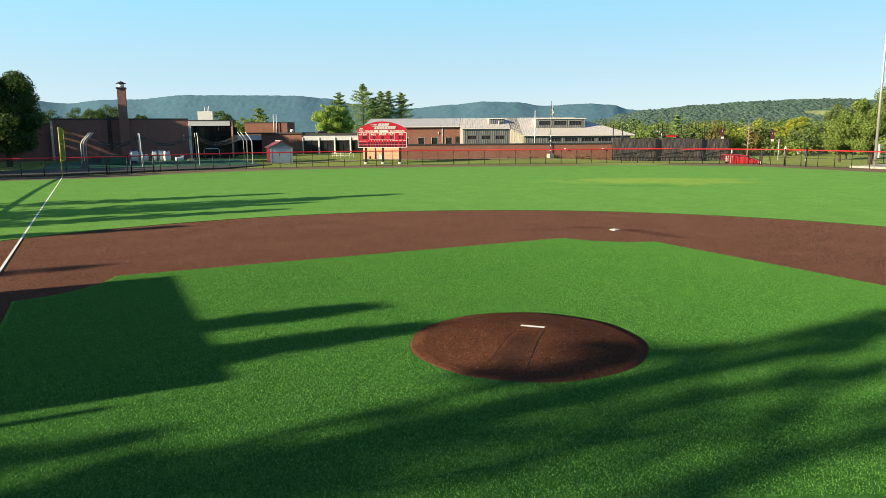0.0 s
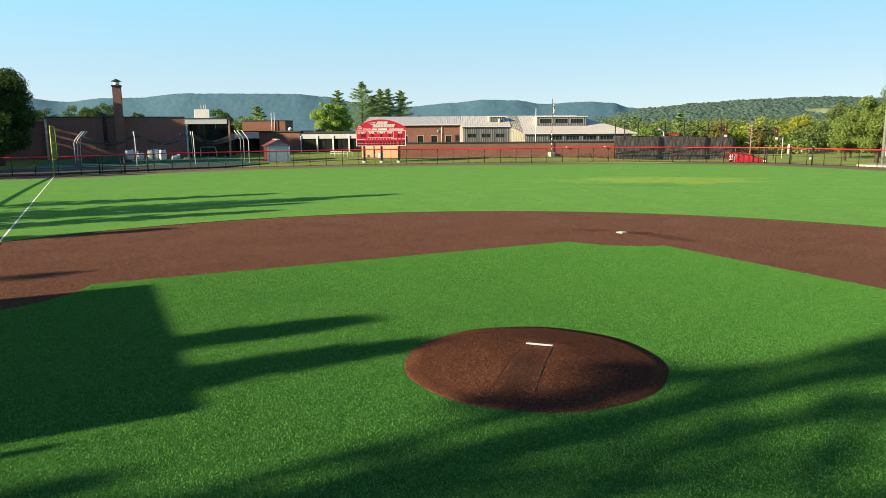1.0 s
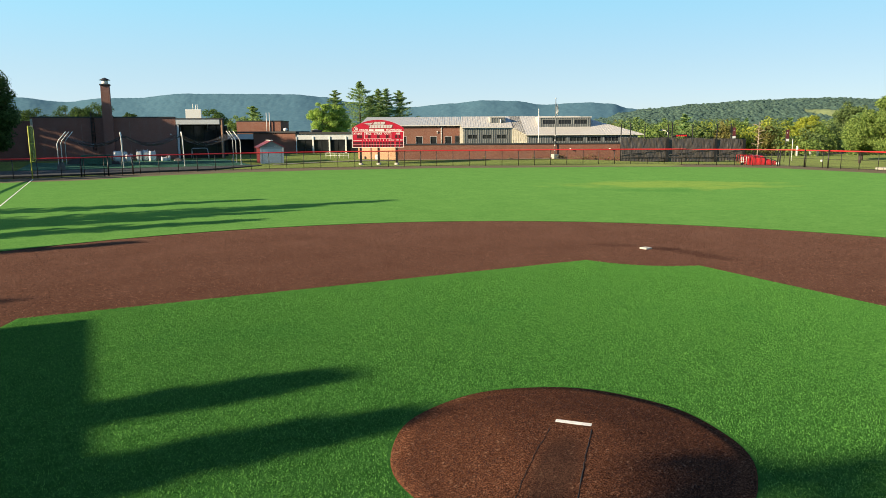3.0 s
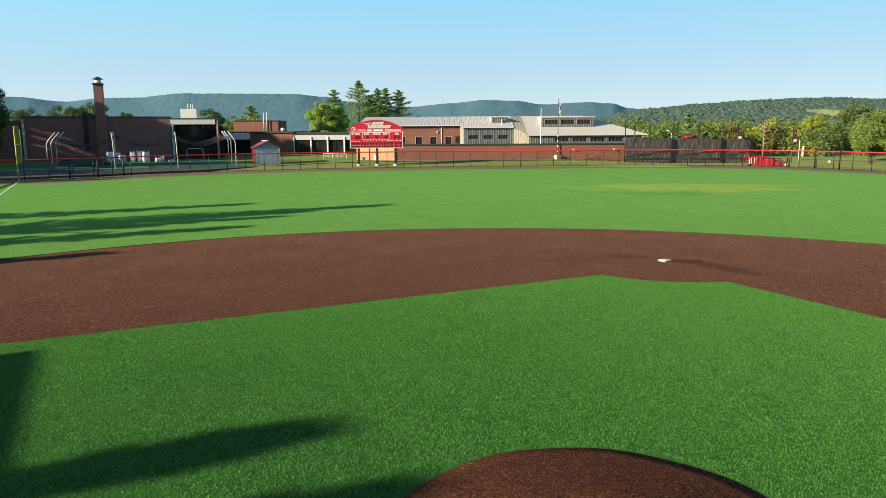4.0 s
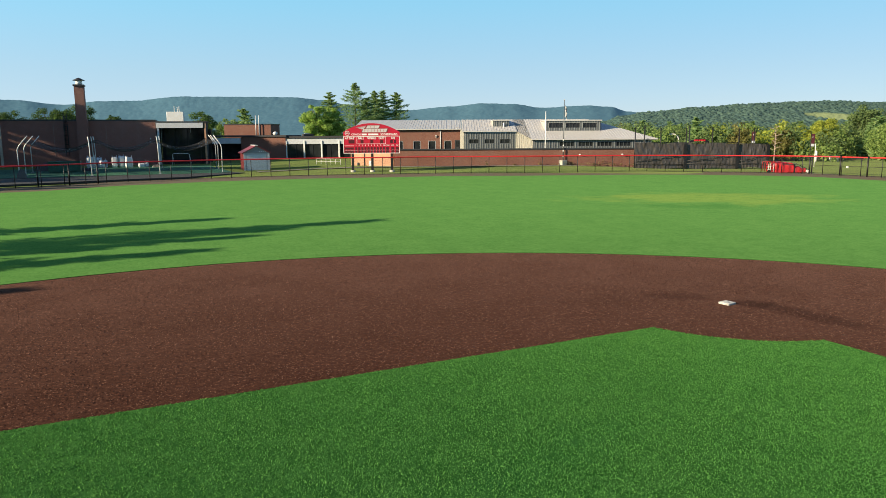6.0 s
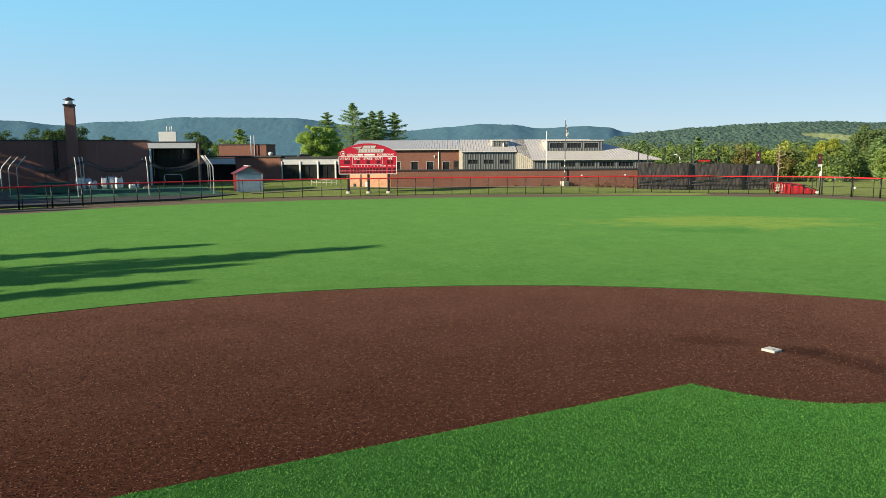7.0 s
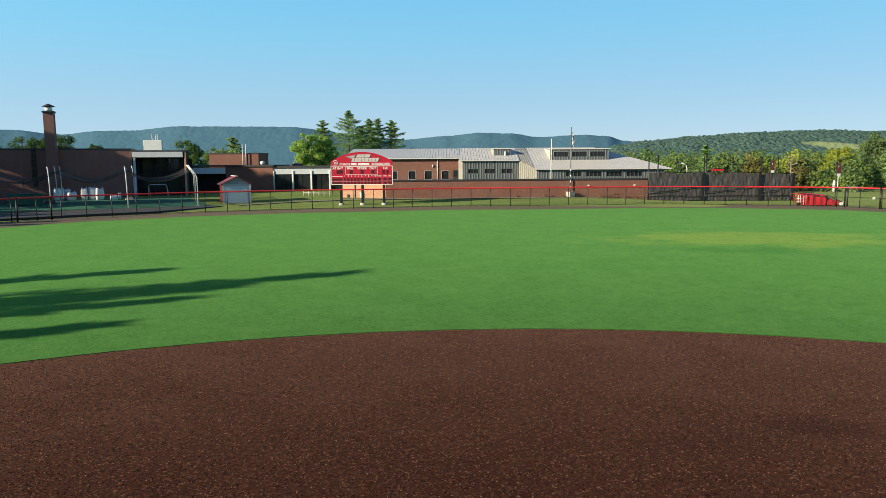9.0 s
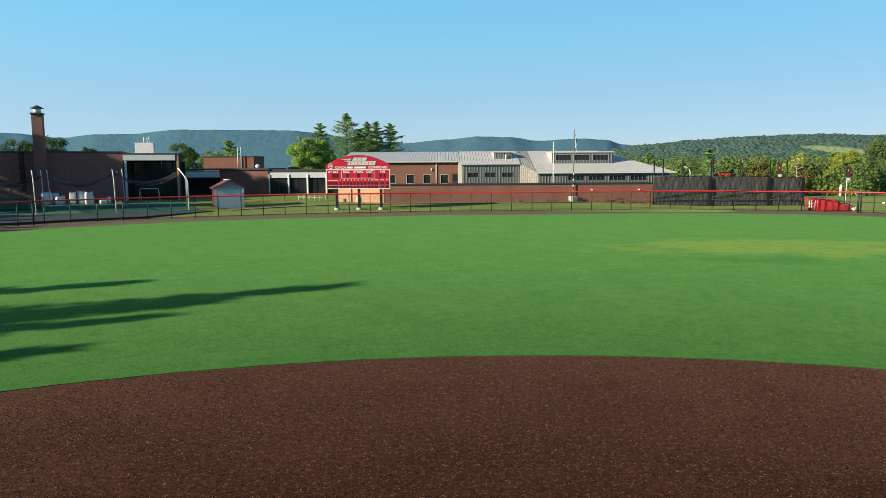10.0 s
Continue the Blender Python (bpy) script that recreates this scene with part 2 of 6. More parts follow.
def hill_material(name, dark, mid, lite, scale, field=None, relief=0.5):
    """Wooded slope; the haze of kilometres of air is put into its colours."""
    k = Nodes(name)
    v = k.voronoi(scale)
    a = k.noise(scale * 0.25, 4.0, 0.65)
    c = k.ramp(v.outputs["Distance"], (0.15, lite), (0.45, mid), (0.75, dark))
    c = k.mix(k.ramp(a, (0.35, (0, 0, 0)), (0.65, (0.5, 0.5, 0.5))), c, mid)
    if field:
        c = k.mix(k.spot(*field[:5], 0.12, 0.02), c, field[5])
    return k.out(c, 0.95, bump=v.outputs["Distance"], strength=relief, dist=-5.0, spec=0.0)


def glass_material(name, color=(0.012, 0.014, 0.016), rough=0.06):
    k = Nodes(name)
    c = k.ramp(k.noise(0.7, 3.0), (0.3, color), (0.8, tuple(v * 2.2 for v in color)))
    return k.out(c, rough, spec=0.25)


def link_material():
    """Chain-link wire: woven diamonds with open gaps."""
    k = Nodes("chain_link_wire")
    sep = k.n.new("ShaderNodeSeparateXYZ")
    uv = k.n.new("ShaderNodeTexCoord").outputs["UV"]
    k.link(uv, sep.inputs[0])
    lines = []
    for sgn in (1.0, -1.0):
        s = k.math("ADD", sep.outputs["X"], k.math("MULTIPLY", sep.outputs["Y"], sgn))
        fr = k.math("FRACT", k.math("MULTIPLY", s, 14.0))
        lines.append(k.math("LESS_THAN", fr, 0.055))
    wire = k.math("MAXIMUM", *lines)
    k.out((0.02, 0.022, 0.022), 0.5, 0.3)
    tr = k.n.new("ShaderNodeBsdfTransparent")
    mx = k.n.new("ShaderNodeMixShader")
    k.link(wire, mx.inputs[0])
    k.link(tr.outputs[0], mx.inputs[1])
    k.link(k.bsdf.outputs[0], mx.inputs[2])
    k.link(mx.outputs[0], k.n["Material Output"].inputs[0])
    return k.mat


def net_material(name, cover, color=(0.01, 0.01, 0.011)):
    """Knotted netting: thin cords, mostly open."""
    k = Nodes(name)
    k.out(color, 0.8)
    n = k.noise(0.6, 2.0)
    tr = k.n.new("ShaderNodeBsdfTransparent")
    mx = k.n.new("ShaderNodeMixShader")
    k.link(k.ramp(n, (0.3, (cover * 0.7,) * 3), (0.7, (cover,) * 3)), mx.inputs[0])
    k.link(tr.outputs[0], mx.inputs[1])
    k.link(k.bsdf.outputs[0], mx.inputs[2])
    k.link(mx.outputs[0], k.n["Material Output"].inputs[0])
    return k.mat


M_TURF, M_TURF_OUT = turf_material("artificial_turf", 0.76, False), turf_material("outfield_artificial_turf", 0.60, True)
M_DIRT, M_MOUND, M_LAWN = dirt_material(), mound_material(), lawn_material()
M_TRACK = plain("olive_brown_track", (0.150, 0.108, 0.050), 0.95, grain=0.3, scale=9, bump=0.1)
M_CHALK = plain("white_line", (0.75, 0.76, 0.73), 0.8, grain=0.1, scale=30)
M_RUBBER = plain("white_rubber", (0.78, 0.76, 0.72), 0.5, grain=0.12, scale=25)
M_ASPHALT = plain("asphalt", (0.036, 0.038, 0.042), 0.9, grain=0.25, scale=12, bump=0.5)
M_CONCRETE = plain("pale_concrete", (0.46, 0.44, 0.38), 0.85, grain=0.15, scale=8)
M_PATH = plain("worn_grey_path", (0.27, 0.25, 0.20), 0.9, grain=0.25, scale=3, bump=0.1)
M_BRICK = brick_material("red_brick", (0.200, 0.072, 0.046), (0.148, 0.052, 0.036), (0.20, 0.135, 0.11))
# brighter brick; sun on the end wall and pier is put into its colour
M_BRICK_SUNLIT = brick_material("sunlit_orange_brick", (0.50, 0.255, 0.150), (0.42, 0.205, 0.120), (0.46, 0.33, 0.24))
M_BRICK_OLD = brick_material("brown_brick", (0.255, 0.098, 0.076), (0.195, 0.072, 0.058), (0.24, 0.17, 0.15))
M_COPING = plain("dark_coping", (0.045, 0.045, 0.048), 0.5, 0.3)
M_ROOF = plain("pale_metal_roof", (0.51, 0.50, 0.48), 0.5, 0.05, grain=0.06, scale=2.0, bump=0.03)
M_ROOF_DARK = plain("black_roofing", (0.035, 0.036, 0.04), 0.8)
M_SLATE = plain("slate_metal_siding", (0.110, 0.120, 0.125), 0.45, 0.2, grain=0.08, scale=2.0)
M_SLATE_RIB = plain("grey_siding_rib", (0.26, 0.27, 0.26), 0.45, 0.2, grain=0.08)
M_CREAM = plain("cream_metal_siding", (0.50, 0.485, 0.425), 0.5, 0.05, grain=0.05, scale=2.0)
M_WHITE = plain("white_paint", (0.74, 0.74, 0.72), 0.5, grain=0.07)
M_GREYWHITE = plain("weathered_white_fascia", (0.50, 0.53, 0.56), 0.6, grain=0.1)
M_STEEL = plain("galvanised_steel", (0.52, 0.53, 0.53), 0.4, 0.6, grain=0.08)
M_BLACK = plain("black_steel", (0.014, 0.014, 0.015), 0.45, 0.3)
# near black; the gloom inside bays and rooms is put into this colour
M_DARK = plain("dark_interior", (0.012, 0.011, 0.012), 0.8)
M_GLASS = glass_material("dark_window_glass")
M_RED = plain("red_scoreboard_paint", (0.42, 0.005, 0.026), 0.4, grain=0.07, scale=3)
M_RED_RAIL = plain("red_plastic_cap", (0.60, 0.020, 0.024), 0.45, grain=0.1, scale=10)
M_RED_VINYL = plain("red_vinyl", (0.50, 0.016, 0.020), 0.38, grain=0.1, scale=4, bump=0.4)
M_DISPLAY = plain("unlit_display", (0.075, 0.006, 0.009), 0.35, grain=0.2, scale=20)
M_SILVER = plain("silver_lettering", (0.55, 0.54, 0.52), 0.45, 0.2)
M_YELLOW = plain("yellow_paint", (0.46, 0.45, 0.070), 0.5, grain=0.08)
M_BANNER = plain("maroon_banner_cloth", (0.075, 0.010, 0.018), 0.8, grain=0.12)
M_SCREEN = plain("black_windscreen_cloth", (0.056, 0.050, 0.048), 0.40, grain=0.14, scale=5, bump=0.2)
M_GREEN_MAT = plain("green_cage_carpet", (0.012, 0.150, 0.075), 0.9, grain=0.2, scale=5)
M_GREEN_BOX = plain("dark_green_paint", (0.010, 0.110, 0.070), 0.6, grain=0.15)
M_SHED_PALE = plain("pale_grey_shed_front", (0.36, 0.39, 0.40), 0.55, grain=0.1)
M_BAG = plain("white_woven_sack", (0.66, 0.68, 0.70), 0.7, grain=0.1, scale=5, bump=0.6)
M_SHED_DOOR = plain("pale_blue_roller_door", (0.46, 0.53, 0.56), 0.5, grain=0.07, scale=3)
M_SHED_RED = plain("dark_red_shed_siding", (0.20, 0.030, 0.035), 0.55, grain=0.12)
M_SHED_GREY = plain("grey_shed_gable", (0.22, 0.25, 0.27), 0.55, grain=0.12)
M_BARK = plain("grey_brown_bark", (0.105, 0.078, 0.056), 0.95, grain=0.3, scale=4, bump=0.8)
M_LEAF = leaf_material("deciduous_leaf", (0.105, 0.175, 0.048), (0.182, 0.272, 0.074), (0.280, 0.370, 0.110), 0.45)
M_LEAF_BRIGHT = leaf_material("bright_leaf", (0.170, 0.290, 0.055), (0.300, 0.450, 0.100), (0.420, 0.560, 0.160))
M_LEAF_MID = leaf_material("shaded_leaf", (0.088, 0.142, 0.056), (0.135, 0.202, 0.074), (0.195, 0.270, 0.098), 0.45)
M_LEAF_MAPLE = leaf_material("dark_maple_leaf", (0.026, 0.058, 0.018), (0.056, 0.108, 0.032), (0.110, 0.180, 0.052))
M_LEAF_DEEP = leaf_material("deep_green_leaf", (0.050, 0.100, 0.026), (0.095, 0.170, 0.046), (0.160, 0.250, 0.074))
M_LEAF_YELLOW = leaf_material("yellow_green_leaf", (0.200, 0.255, 0.036), (0.340, 0.390, 0.062), (0.460, 0.500, 0.100))
M_LEAF_RUST = leaf_material("rusty_leaf", (0.095, 0.105, 0.030), (0.190, 0.190, 0.060), (0.310, 0.275, 0.105))
M_NEEDLE = leaf_material("pine_needle", (0.110, 0.200, 0.070), (0.220, 0.340, 0.125), (0.350, 0.470, 0.190))
M_DRY = leaf_material("dry_weed", (0.170, 0.140, 0.060), (0.240, 0.190, 0.085), (0.300, 0.240, 0.120))
# distance haze is mixed into these blue base colours
M_HILL_FAR = hill_material("haze_tinted_far_woods", (0.072, 0.162, 0.220), (0.084, 0.178, 0.236), (0.098, 0.194, 0.246), 0.06, relief=0.09)
# greens dulled and blued to carry the air's haze in the colour
M_HILL_MID = hill_material("haze_tinted_mid_woods", (0.058, 0.104, 0.090), (0.070, 0.120, 0.100), (0.085, 0.140, 0.110), 0.10,
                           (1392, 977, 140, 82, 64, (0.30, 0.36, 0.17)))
M_BLADE = leaf_material("turf_blade", (0.009, 0.056, 0.011), (0.056, 0.200, 0.039), (0.152, 0.395, 0.078), 0.12)
M_GRAIN = leaf_material("clay_grain", (0.008, 0.003, 0.002), (0.045, 0.017, 0.011), (0.290, 0.160, 0.110), 0.0, 0.82)
M_GRAIN_MOUND = leaf_material("mound_grain", (0.010, 0.004, 0.003), (0.052, 0.021, 0.014), (0.130, 0.068, 0.046), 0.0, 0.84)
M_LINK = link_material()
M_WING = net_material("yellow_wing_mesh", 0.66, (0.235, 0.250, 0.055))
# crown greens paled towards blue, with haze painted into them
M_CROWNS = leaf_material("haze_tinted_crown", (0.076, 0.140, 0.126), (0.092, 0.162, 0.138), (0.118, 0.194, 0.150), 0.4)
M_BASE = plain("scuffed_base_canvas", (0.58, 0.56, 0.50), 0.7, grain=0.2, scale=14)
M_NET = net_material("black_netting", 0.52)
M_JOINT = plain("faded_joint", (0.26, 0.17, 0.14), 0.8)
M_SNAG = plain("bare_pale_wood", (0.42, 0.33, 0.26), 0.9, grain=0.2)
M_NAVY = plain("navy_cloth", (0.03, 0.04, 0.12), 0.8)


# ---- building blocks ----
def part(name, bm, mat, parent=None, label="", kind=""):
    """Links a bmesh as one mesh object, under its thing."""
    me = bpy.data.meshes.new(name)
    bm.normal_update()
    bm.to_mesh(me)
    bm.free()
    me.materials.append(mat)
    ob = new(name, me)
    ob.parent = parent
    return tagged(ob, label, kind=kind)


def thing(name, m, label, category, group=""):
    ob = new(name)
    ob.empty_display_size = 0.3
    ob.matrix_world = m
    return tagged(ob, label, category, group)


def box(bm, x0, x1, y0, y1, z0, z1, bevel=0.0):
    ret = bmesh.ops.create_cube(bm, size=1.0)
    vs = ret["verts"]
    for v in vs:
        v.co = Vector(((x0 + x1) / 2 + v.co.x * (x1 - x0), (y0 + y1) / 2 + v.co.y * (y1 - y0), (z0 + z1) / 2 + v.co.z * (z1 - z0)))
    if bevel:
        es = list({e for v in vs for e in v.link_edges})
        bmesh.ops.bevel(bm, geom=es, offset=bevel, segments=2, profile=0.5, affect="EDGES")
    return bm


def boxes(*rows, bevel=0.0):
    bm = bmesh.new()
    for r in rows:
        box(bm, *r, bevel=bevel)
    return bm


def tube(bm, pts, radii, n=10, caps=True):
    """A round bar along points."""
    pts = [Vector(p) for p in pts]
    if isinstance(radii, (int, float)):
        radii = [radii] * len(pts)
    rings = []
    for i, p in enumerate(pts):
        d = (pts[min(i + 1, len(pts) - 1)] - pts[max(i - 1, 0)]).normalized()
        a = d.orthogonal().normalized() if abs(d.z) < 0.98 else Vector((1, 0, 0))
        a = (a - d * a.dot(d)).normalized()
        b = d.cross(a)
        rings.append([bm.verts.new(p + (a * math.cos(q) + b * math.sin(q)) * radii[i]) for q in (2 * math.pi * j / n for j in range(n))])
    for r0, r1 in zip(rings, rings[1:]):
        for j in range(n):
            bm.faces.new((r0[j], r0[(j + 1) % n], r1[(j + 1) % n], r1[j])).smooth = True
    if caps:
        bm.faces.new(rings[0][::-1])
        bm.faces.new(rings[-1])
    return bm


def prism(bm, outline, y0, y1, axis="y"):
    """A closed outline of (a, b) drawn out along an axis."""
    def put(a, b, c):
        return (a, c, b) if axis == "y" else ((a, b, c) if axis == "z" else (c, a, b))
    lo = [bm.verts.new(put(a, b, y0)) for a, b in outline]
    hi = [bm.verts.new(put(a, b, y1)) for a, b in outline]
    bm.faces.new(lo)
    bm.faces.new(hi[::-1])
    for i in range(len(lo)):
        j = (i + 1) % len(lo)
        bm.faces.new((lo[i], hi[i], hi[j], lo[j]))
    bmesh.ops.recalc_face_normals(bm, faces=bm.faces[:])
    return bm


def sheet(outline, z0, z1):
    return prism(bmesh.new(), outline, z0, z1, "z")


def spline(pts, step):
    """Even points along a smooth curve through pts."""
    p = [Vector((*q, 0.0)) for q in pts]
    dense = []
    for i in range(len(p) - 1):
        a, b, c, d = p[max(i - 1, 0)], p[i], p[i + 1], p[min(i + 2, len(p) - 1)]
        for j in range(40):
            t = j / 40
            dense.append(0.5 * (2 * b + (c - a) * t + (2 * a - 5 * b + 4 * c - d) * t * t + (3 * b - a - 3 * c + d) * t ** 3))
    dense.append(p[-1])
    out, left = [dense[0]], step
    for a, b in zip(dense, dense[1:]):
        seg = (b - a).length
        while seg >= left:
            a = a + (b - a).normalized() * left
            out.append(a)
            seg -= left
            left = step
        left -= seg
    return out


def raw_mesh(name, verts, faces, mat, parent=None, label="", kind="", smooth=False):
    me = bpy.data.meshes.new(name)
    me.from_pydata([tuple(v) for v in verts], [], [tuple(f) for f in faces])
    me.materials.append(mat)
    if smooth:
        me.shade_smooth()
    ob = new(name, me)
    ob.parent = parent
    return tagged(ob, label, kind=kind)


# ---- ground ----
FENCE = spline([(-11.35, 96.53), (-4.5, 95.8), (2.3, 95.6), (5.5, 96.2), (9.5, 98.6), (13, 100.3), (18, 101.0), (23.5, 102.0), (30, 101.5), (34.6, 101.3), (39.3, 100.2), (43.8, 98.8),
                (48.6, 98.0), (53.1, 96.7), (57.2, 94.6), (61.4, 92.4), (65.8, 90.8), (69.8, 88.9), (75.5, 86.8), (80.4, 83.6), (84.6, 79.6), (88.6, 75.2), (90.8, 71.2),
                (91.2, 66), (91.6, 61), (91.5, 46), (89, 36)], 2.37)
FIELD_C = Vector((13.08, 13.08, 0))
ARC = 28.96


def fence_reach(phi):
    """Distance from the rubber to the fence on a bearing."""
    d = Vector((math.cos(phi), math.sin(phi), 0))
    for a, b in zip(FENCE, FENCE[1:]):
        ax, bx = a - FIELD_C, b - FIELD_C
        s = d.cross(ax).z * d.cross(bx).z
        if s <= 0 and (ax + bx).dot(d) > 0:
            e = bx - ax
            den = d.cross(e).z
            if abs(den) > 1e-6:
                return ax.cross(e).z / den
    return min(85.5 / max(0.3, d.y), 53.0 / max(0.2, abs(d.x))) if d.y > 0.4 and d.x < 0 else 45.0


def far_level(x, y):
    """The land past the fence rises a little, then falls away."""
    r = math.hypot(x - 13, y - 13)
    bank = min(1, max(0, (x - 34) / 10)) * min(1, max(0, (84 - x) / 12))
    up = 0.22 * min(1, max(0, (r - 90) / 12)) * min(1, max(0, (88 - x) / 12)) + 0.28 * bank * min(1, max(0, (r - 94) / 11))
    east = min(1, max(0, (x * 1.05 - y + 4) / 24))
    lift = up - 1.0 * east * min(1, max(0, (r - 112) / 26))
    return lift - 14 * min(1, max(0, (r - 190) / 500))


def ground():
    verts, faces = [], []
    radii = [0, 20, 40, 60, 75, 82, 88, 92, 96, 100, 105, 112, 120, 130, 145, 165, 190, 240, 320, 450, 700, 1100, 1800, 2800, 4400]
    n = 120
    for r in radii:
        for j in range(n):
            q = 2 * math.pi * j / n
            x, y = 13 + r * math.cos(q), 13 + r * math.sin(q)
            verts.append((x, y, far_level(x, y) - 0.06))
    for i in range(len(radii) - 1):
        for j in range(n):
            a, b = i * n + j, i * n + (j + 1) % n
            faces.append((a, a + n, b + n, b))
    return tagged(raw_mesh("ground", verts, faces, M_LAWN, smooth=True), "sunlit mown lawn reaching to the wooded hills", "ground", kind="structure")


ground()


def ring_sheet(name, inner, outer, z, mat, a0, a1, n, label, cat, steps=10):
    """A strip of ground between two bearings, inner and outer reach given by functions."""
    verts, faces = [], []
    for j in range(n + 1):
        phi = a0 + (a1 - a0) * j / n
        d = Vector((math.cos(phi), math.sin(phi), 0))
        r0, r1 = inner(phi), outer(phi)
        for i in range(steps + 1):
            p = FIELD_C + d * (r0 + (r1 - r0) * (i / steps) ** 1.5)
            verts.append((p.x, p.y, z))
        p = FIELD_C + d * r0
        verts.append((p.x, p.y, z - 0.05))
    w = steps + 2
    for j in range(n):
        for i in range(steps):
            a = j * w + i
            faces.append((a, a + 1, a + w + 1, a + w))
        faces.append((j * w + steps + 1, j * w, j * w + w, j * w + w + steps + 1))
    return tagged(raw_mesh(name, verts, faces, mat), label, cat, kind="structure")


TAU = 2 * math.pi
# clay of the infield, then turf round and inside it, laid a little higher
ring = [(FIELD_C.x + (ARC + 0.4) * math.cos(TAU * j / 160), FIELD_C.y + (ARC + 0.4) * math.sin(TAU * j / 160)) for j in range(160)]
tagged(part("infield_dirt", sheet(ring, -0.05, 0.0), M_DIRT), "granular red-brown clay of the baseball infield", "infield", kind="structure")
ring_sheet("outfield_turf", lambda p: ARC + 0.012 * math.sin(p * 190) + 0.01 * math.sin(p * 71), lambda p: fence_reach(p) - 6.0, 0.022, M_TURF_OUT,
           radians(-40), radians(150), 420, "bright green artificial turf of the outfield", "turf")
ring_sheet("side_turf", lambda p: ARC, lambda p: 46.0, 0.020, M_TURF, radians(150), radians(320), 120, "green artificial turf in foul ground", "turf")
ring_sheet("warning_track", lambda p: fence_reach(p) - 6.05, lambda p: fence_reach(p) + 1.3, 0.012, M_TRACK, radians(-5), radians(106), 240,
           "brown clay warning track along the outfield fence", "track", steps=3)


def infield_turf():
    """Inner grass: straight edges along the base paths, arcs cut round the bases."""
    def arc(cx, cy, r, a0, a1, n=14):
        return [(cx + r * math.cos(radians(a0 + (a1 - a0) * i / n)), cy + r * math.sin(radians(a0 + (a1 - a0) * i / n))) for i in range(n + 1)]
    edge = arc(27.43, 27.43, 4.14, 195.2, 256.9) + arc(27.43, 0, 4.05, 103, 167) + arc(0, 0, 4.0, 13, 77) + arc(0, 27.43, 4.05, -77, -15.6)
    pts = []
    for (x0, y0), (x1, y1) in zip(edge, edge[1:] + edge[:1]):
        n = max(1, int(math.hypot(x1 - x0, y1 - y0) / 0.12))
        for i in range(n):
            t = i / n
            w = 0.012
            pts.append((x0 + (x1 - x0) * t + random.uniform(-w, w), y0 + (y1 - y0) * t + random.uniform(-w, w)))
    return tagged(part("infield_turf", sheet(pts[::-1], -0.02, 0.022), M_TURF), "green artificial turf inside the base paths", "turf", kind="structure")


infield_turf()
tagged(part("foul_line", boxes((-0.05, 0.05, 1.5, 94.5, 0.0225, 0.028)), M_CHALK), "white painted foul line running to the pole", "line", kind="structure")


MOUND = Vector((12.68, 12.70, 0))


def mound_z(x, y):
    """Height of the clay at a place on the mound."""
    dx, dy = x - MOUND.x, y - MOUND.y
    flat = max(0.0, math.hypot(dx, dy) - 0.9) / 1.98
    z = 0.27 * (1 - flat ** 1.08) - 0.02 * max(0, -(dx + dy) * math.sqrt(0.5))
    return max(z + 0.006 * noise.noise(Vector((x, y, 0)) * 2.5), 0.03)


def mound():
    """Raised clay disc, 18 ft across, with a flat top round the rubber."""
    c = MOUND
    verts, faces, n, m = [], [], 72, 16
    for i in range(m + 1):
        for j in range(n):
            q = TAU * j / n
            r = 2.88 * i / m
            p = c + Vector((math.cos(q), math.sin(q), 0)) * (r * (1 + 0.006 * math.sin(9 * q) * i / m))
            z = mound_z(p.x, p.y) if i < m else -0.03
            if i == m - 1:
                p = c + (p - c) * 1.055
            verts.append((p.x, p.y, z))
    for i in range(m):
        for j in range(n):
            a, b = i * n + j, i * n + (j + 1) % n
            faces.append((a, a + n, b + n, b))
    ob = raw_mesh("mound", verts, faces, M_MOUND, smooth=True)
    return tagged(ob, "round raised red-brown clay mound with a worn damp patch", "pitching mound")


mound()
m45 = pose(13.08, 13.08, 0.25, 0, 0, -45)
rubber = thing("pitching_rubber", m45, "white rubber slab set in the top of the clay mound", "pitching rubber")
part("slab", boxes((-0.305, 0.305, -0.062, 0.062, -0.05, 0.022), bevel=0.008), M_RUBBER, rubber)
for s in (-1, 1):
    # open seams of the landing panel before the rubber
    seam = bmesh.new()
    w = [random.uniform(-0.012, 0.012) for _ in range(24)]
    wide = 0.010 if s > 0 else 0.005
    row = [m45 @ Vector((s * (0.33 + i * 0.004) + w[i], -0.22 - i * 0.1, 0)) for i in range(24)]
    row = [m45.inverted() @ Vector((p.x, p.y, mound_z(p.x, p.y) + 0.003)) for p in row]
    tube(seam, row, [wide * (0.3 + random.random()) for _ in row], 5)
    part("panel_seam", seam, M_DARK, rubber, "dark open seam in the clay")

base = thing("second_base", pose(27.43, 27.43, 0.0, 0, 0, 8), "scuffed white square base lying on the clay", "base")
bm = boxes((-0.19, 0.19, -0.19, 0.19, 0.0, 0.065), bevel=0.02)
part("cushion", bm, M_BASE, base)
for q in ((-0.05, 0.02, -0.10, -0.06), (0.06, 0.10, 0.0, 0.03)):
    part("scuff", boxes((*q, 0.0652, 0.0662)), M_BLACK, base, "dark scuff mark")


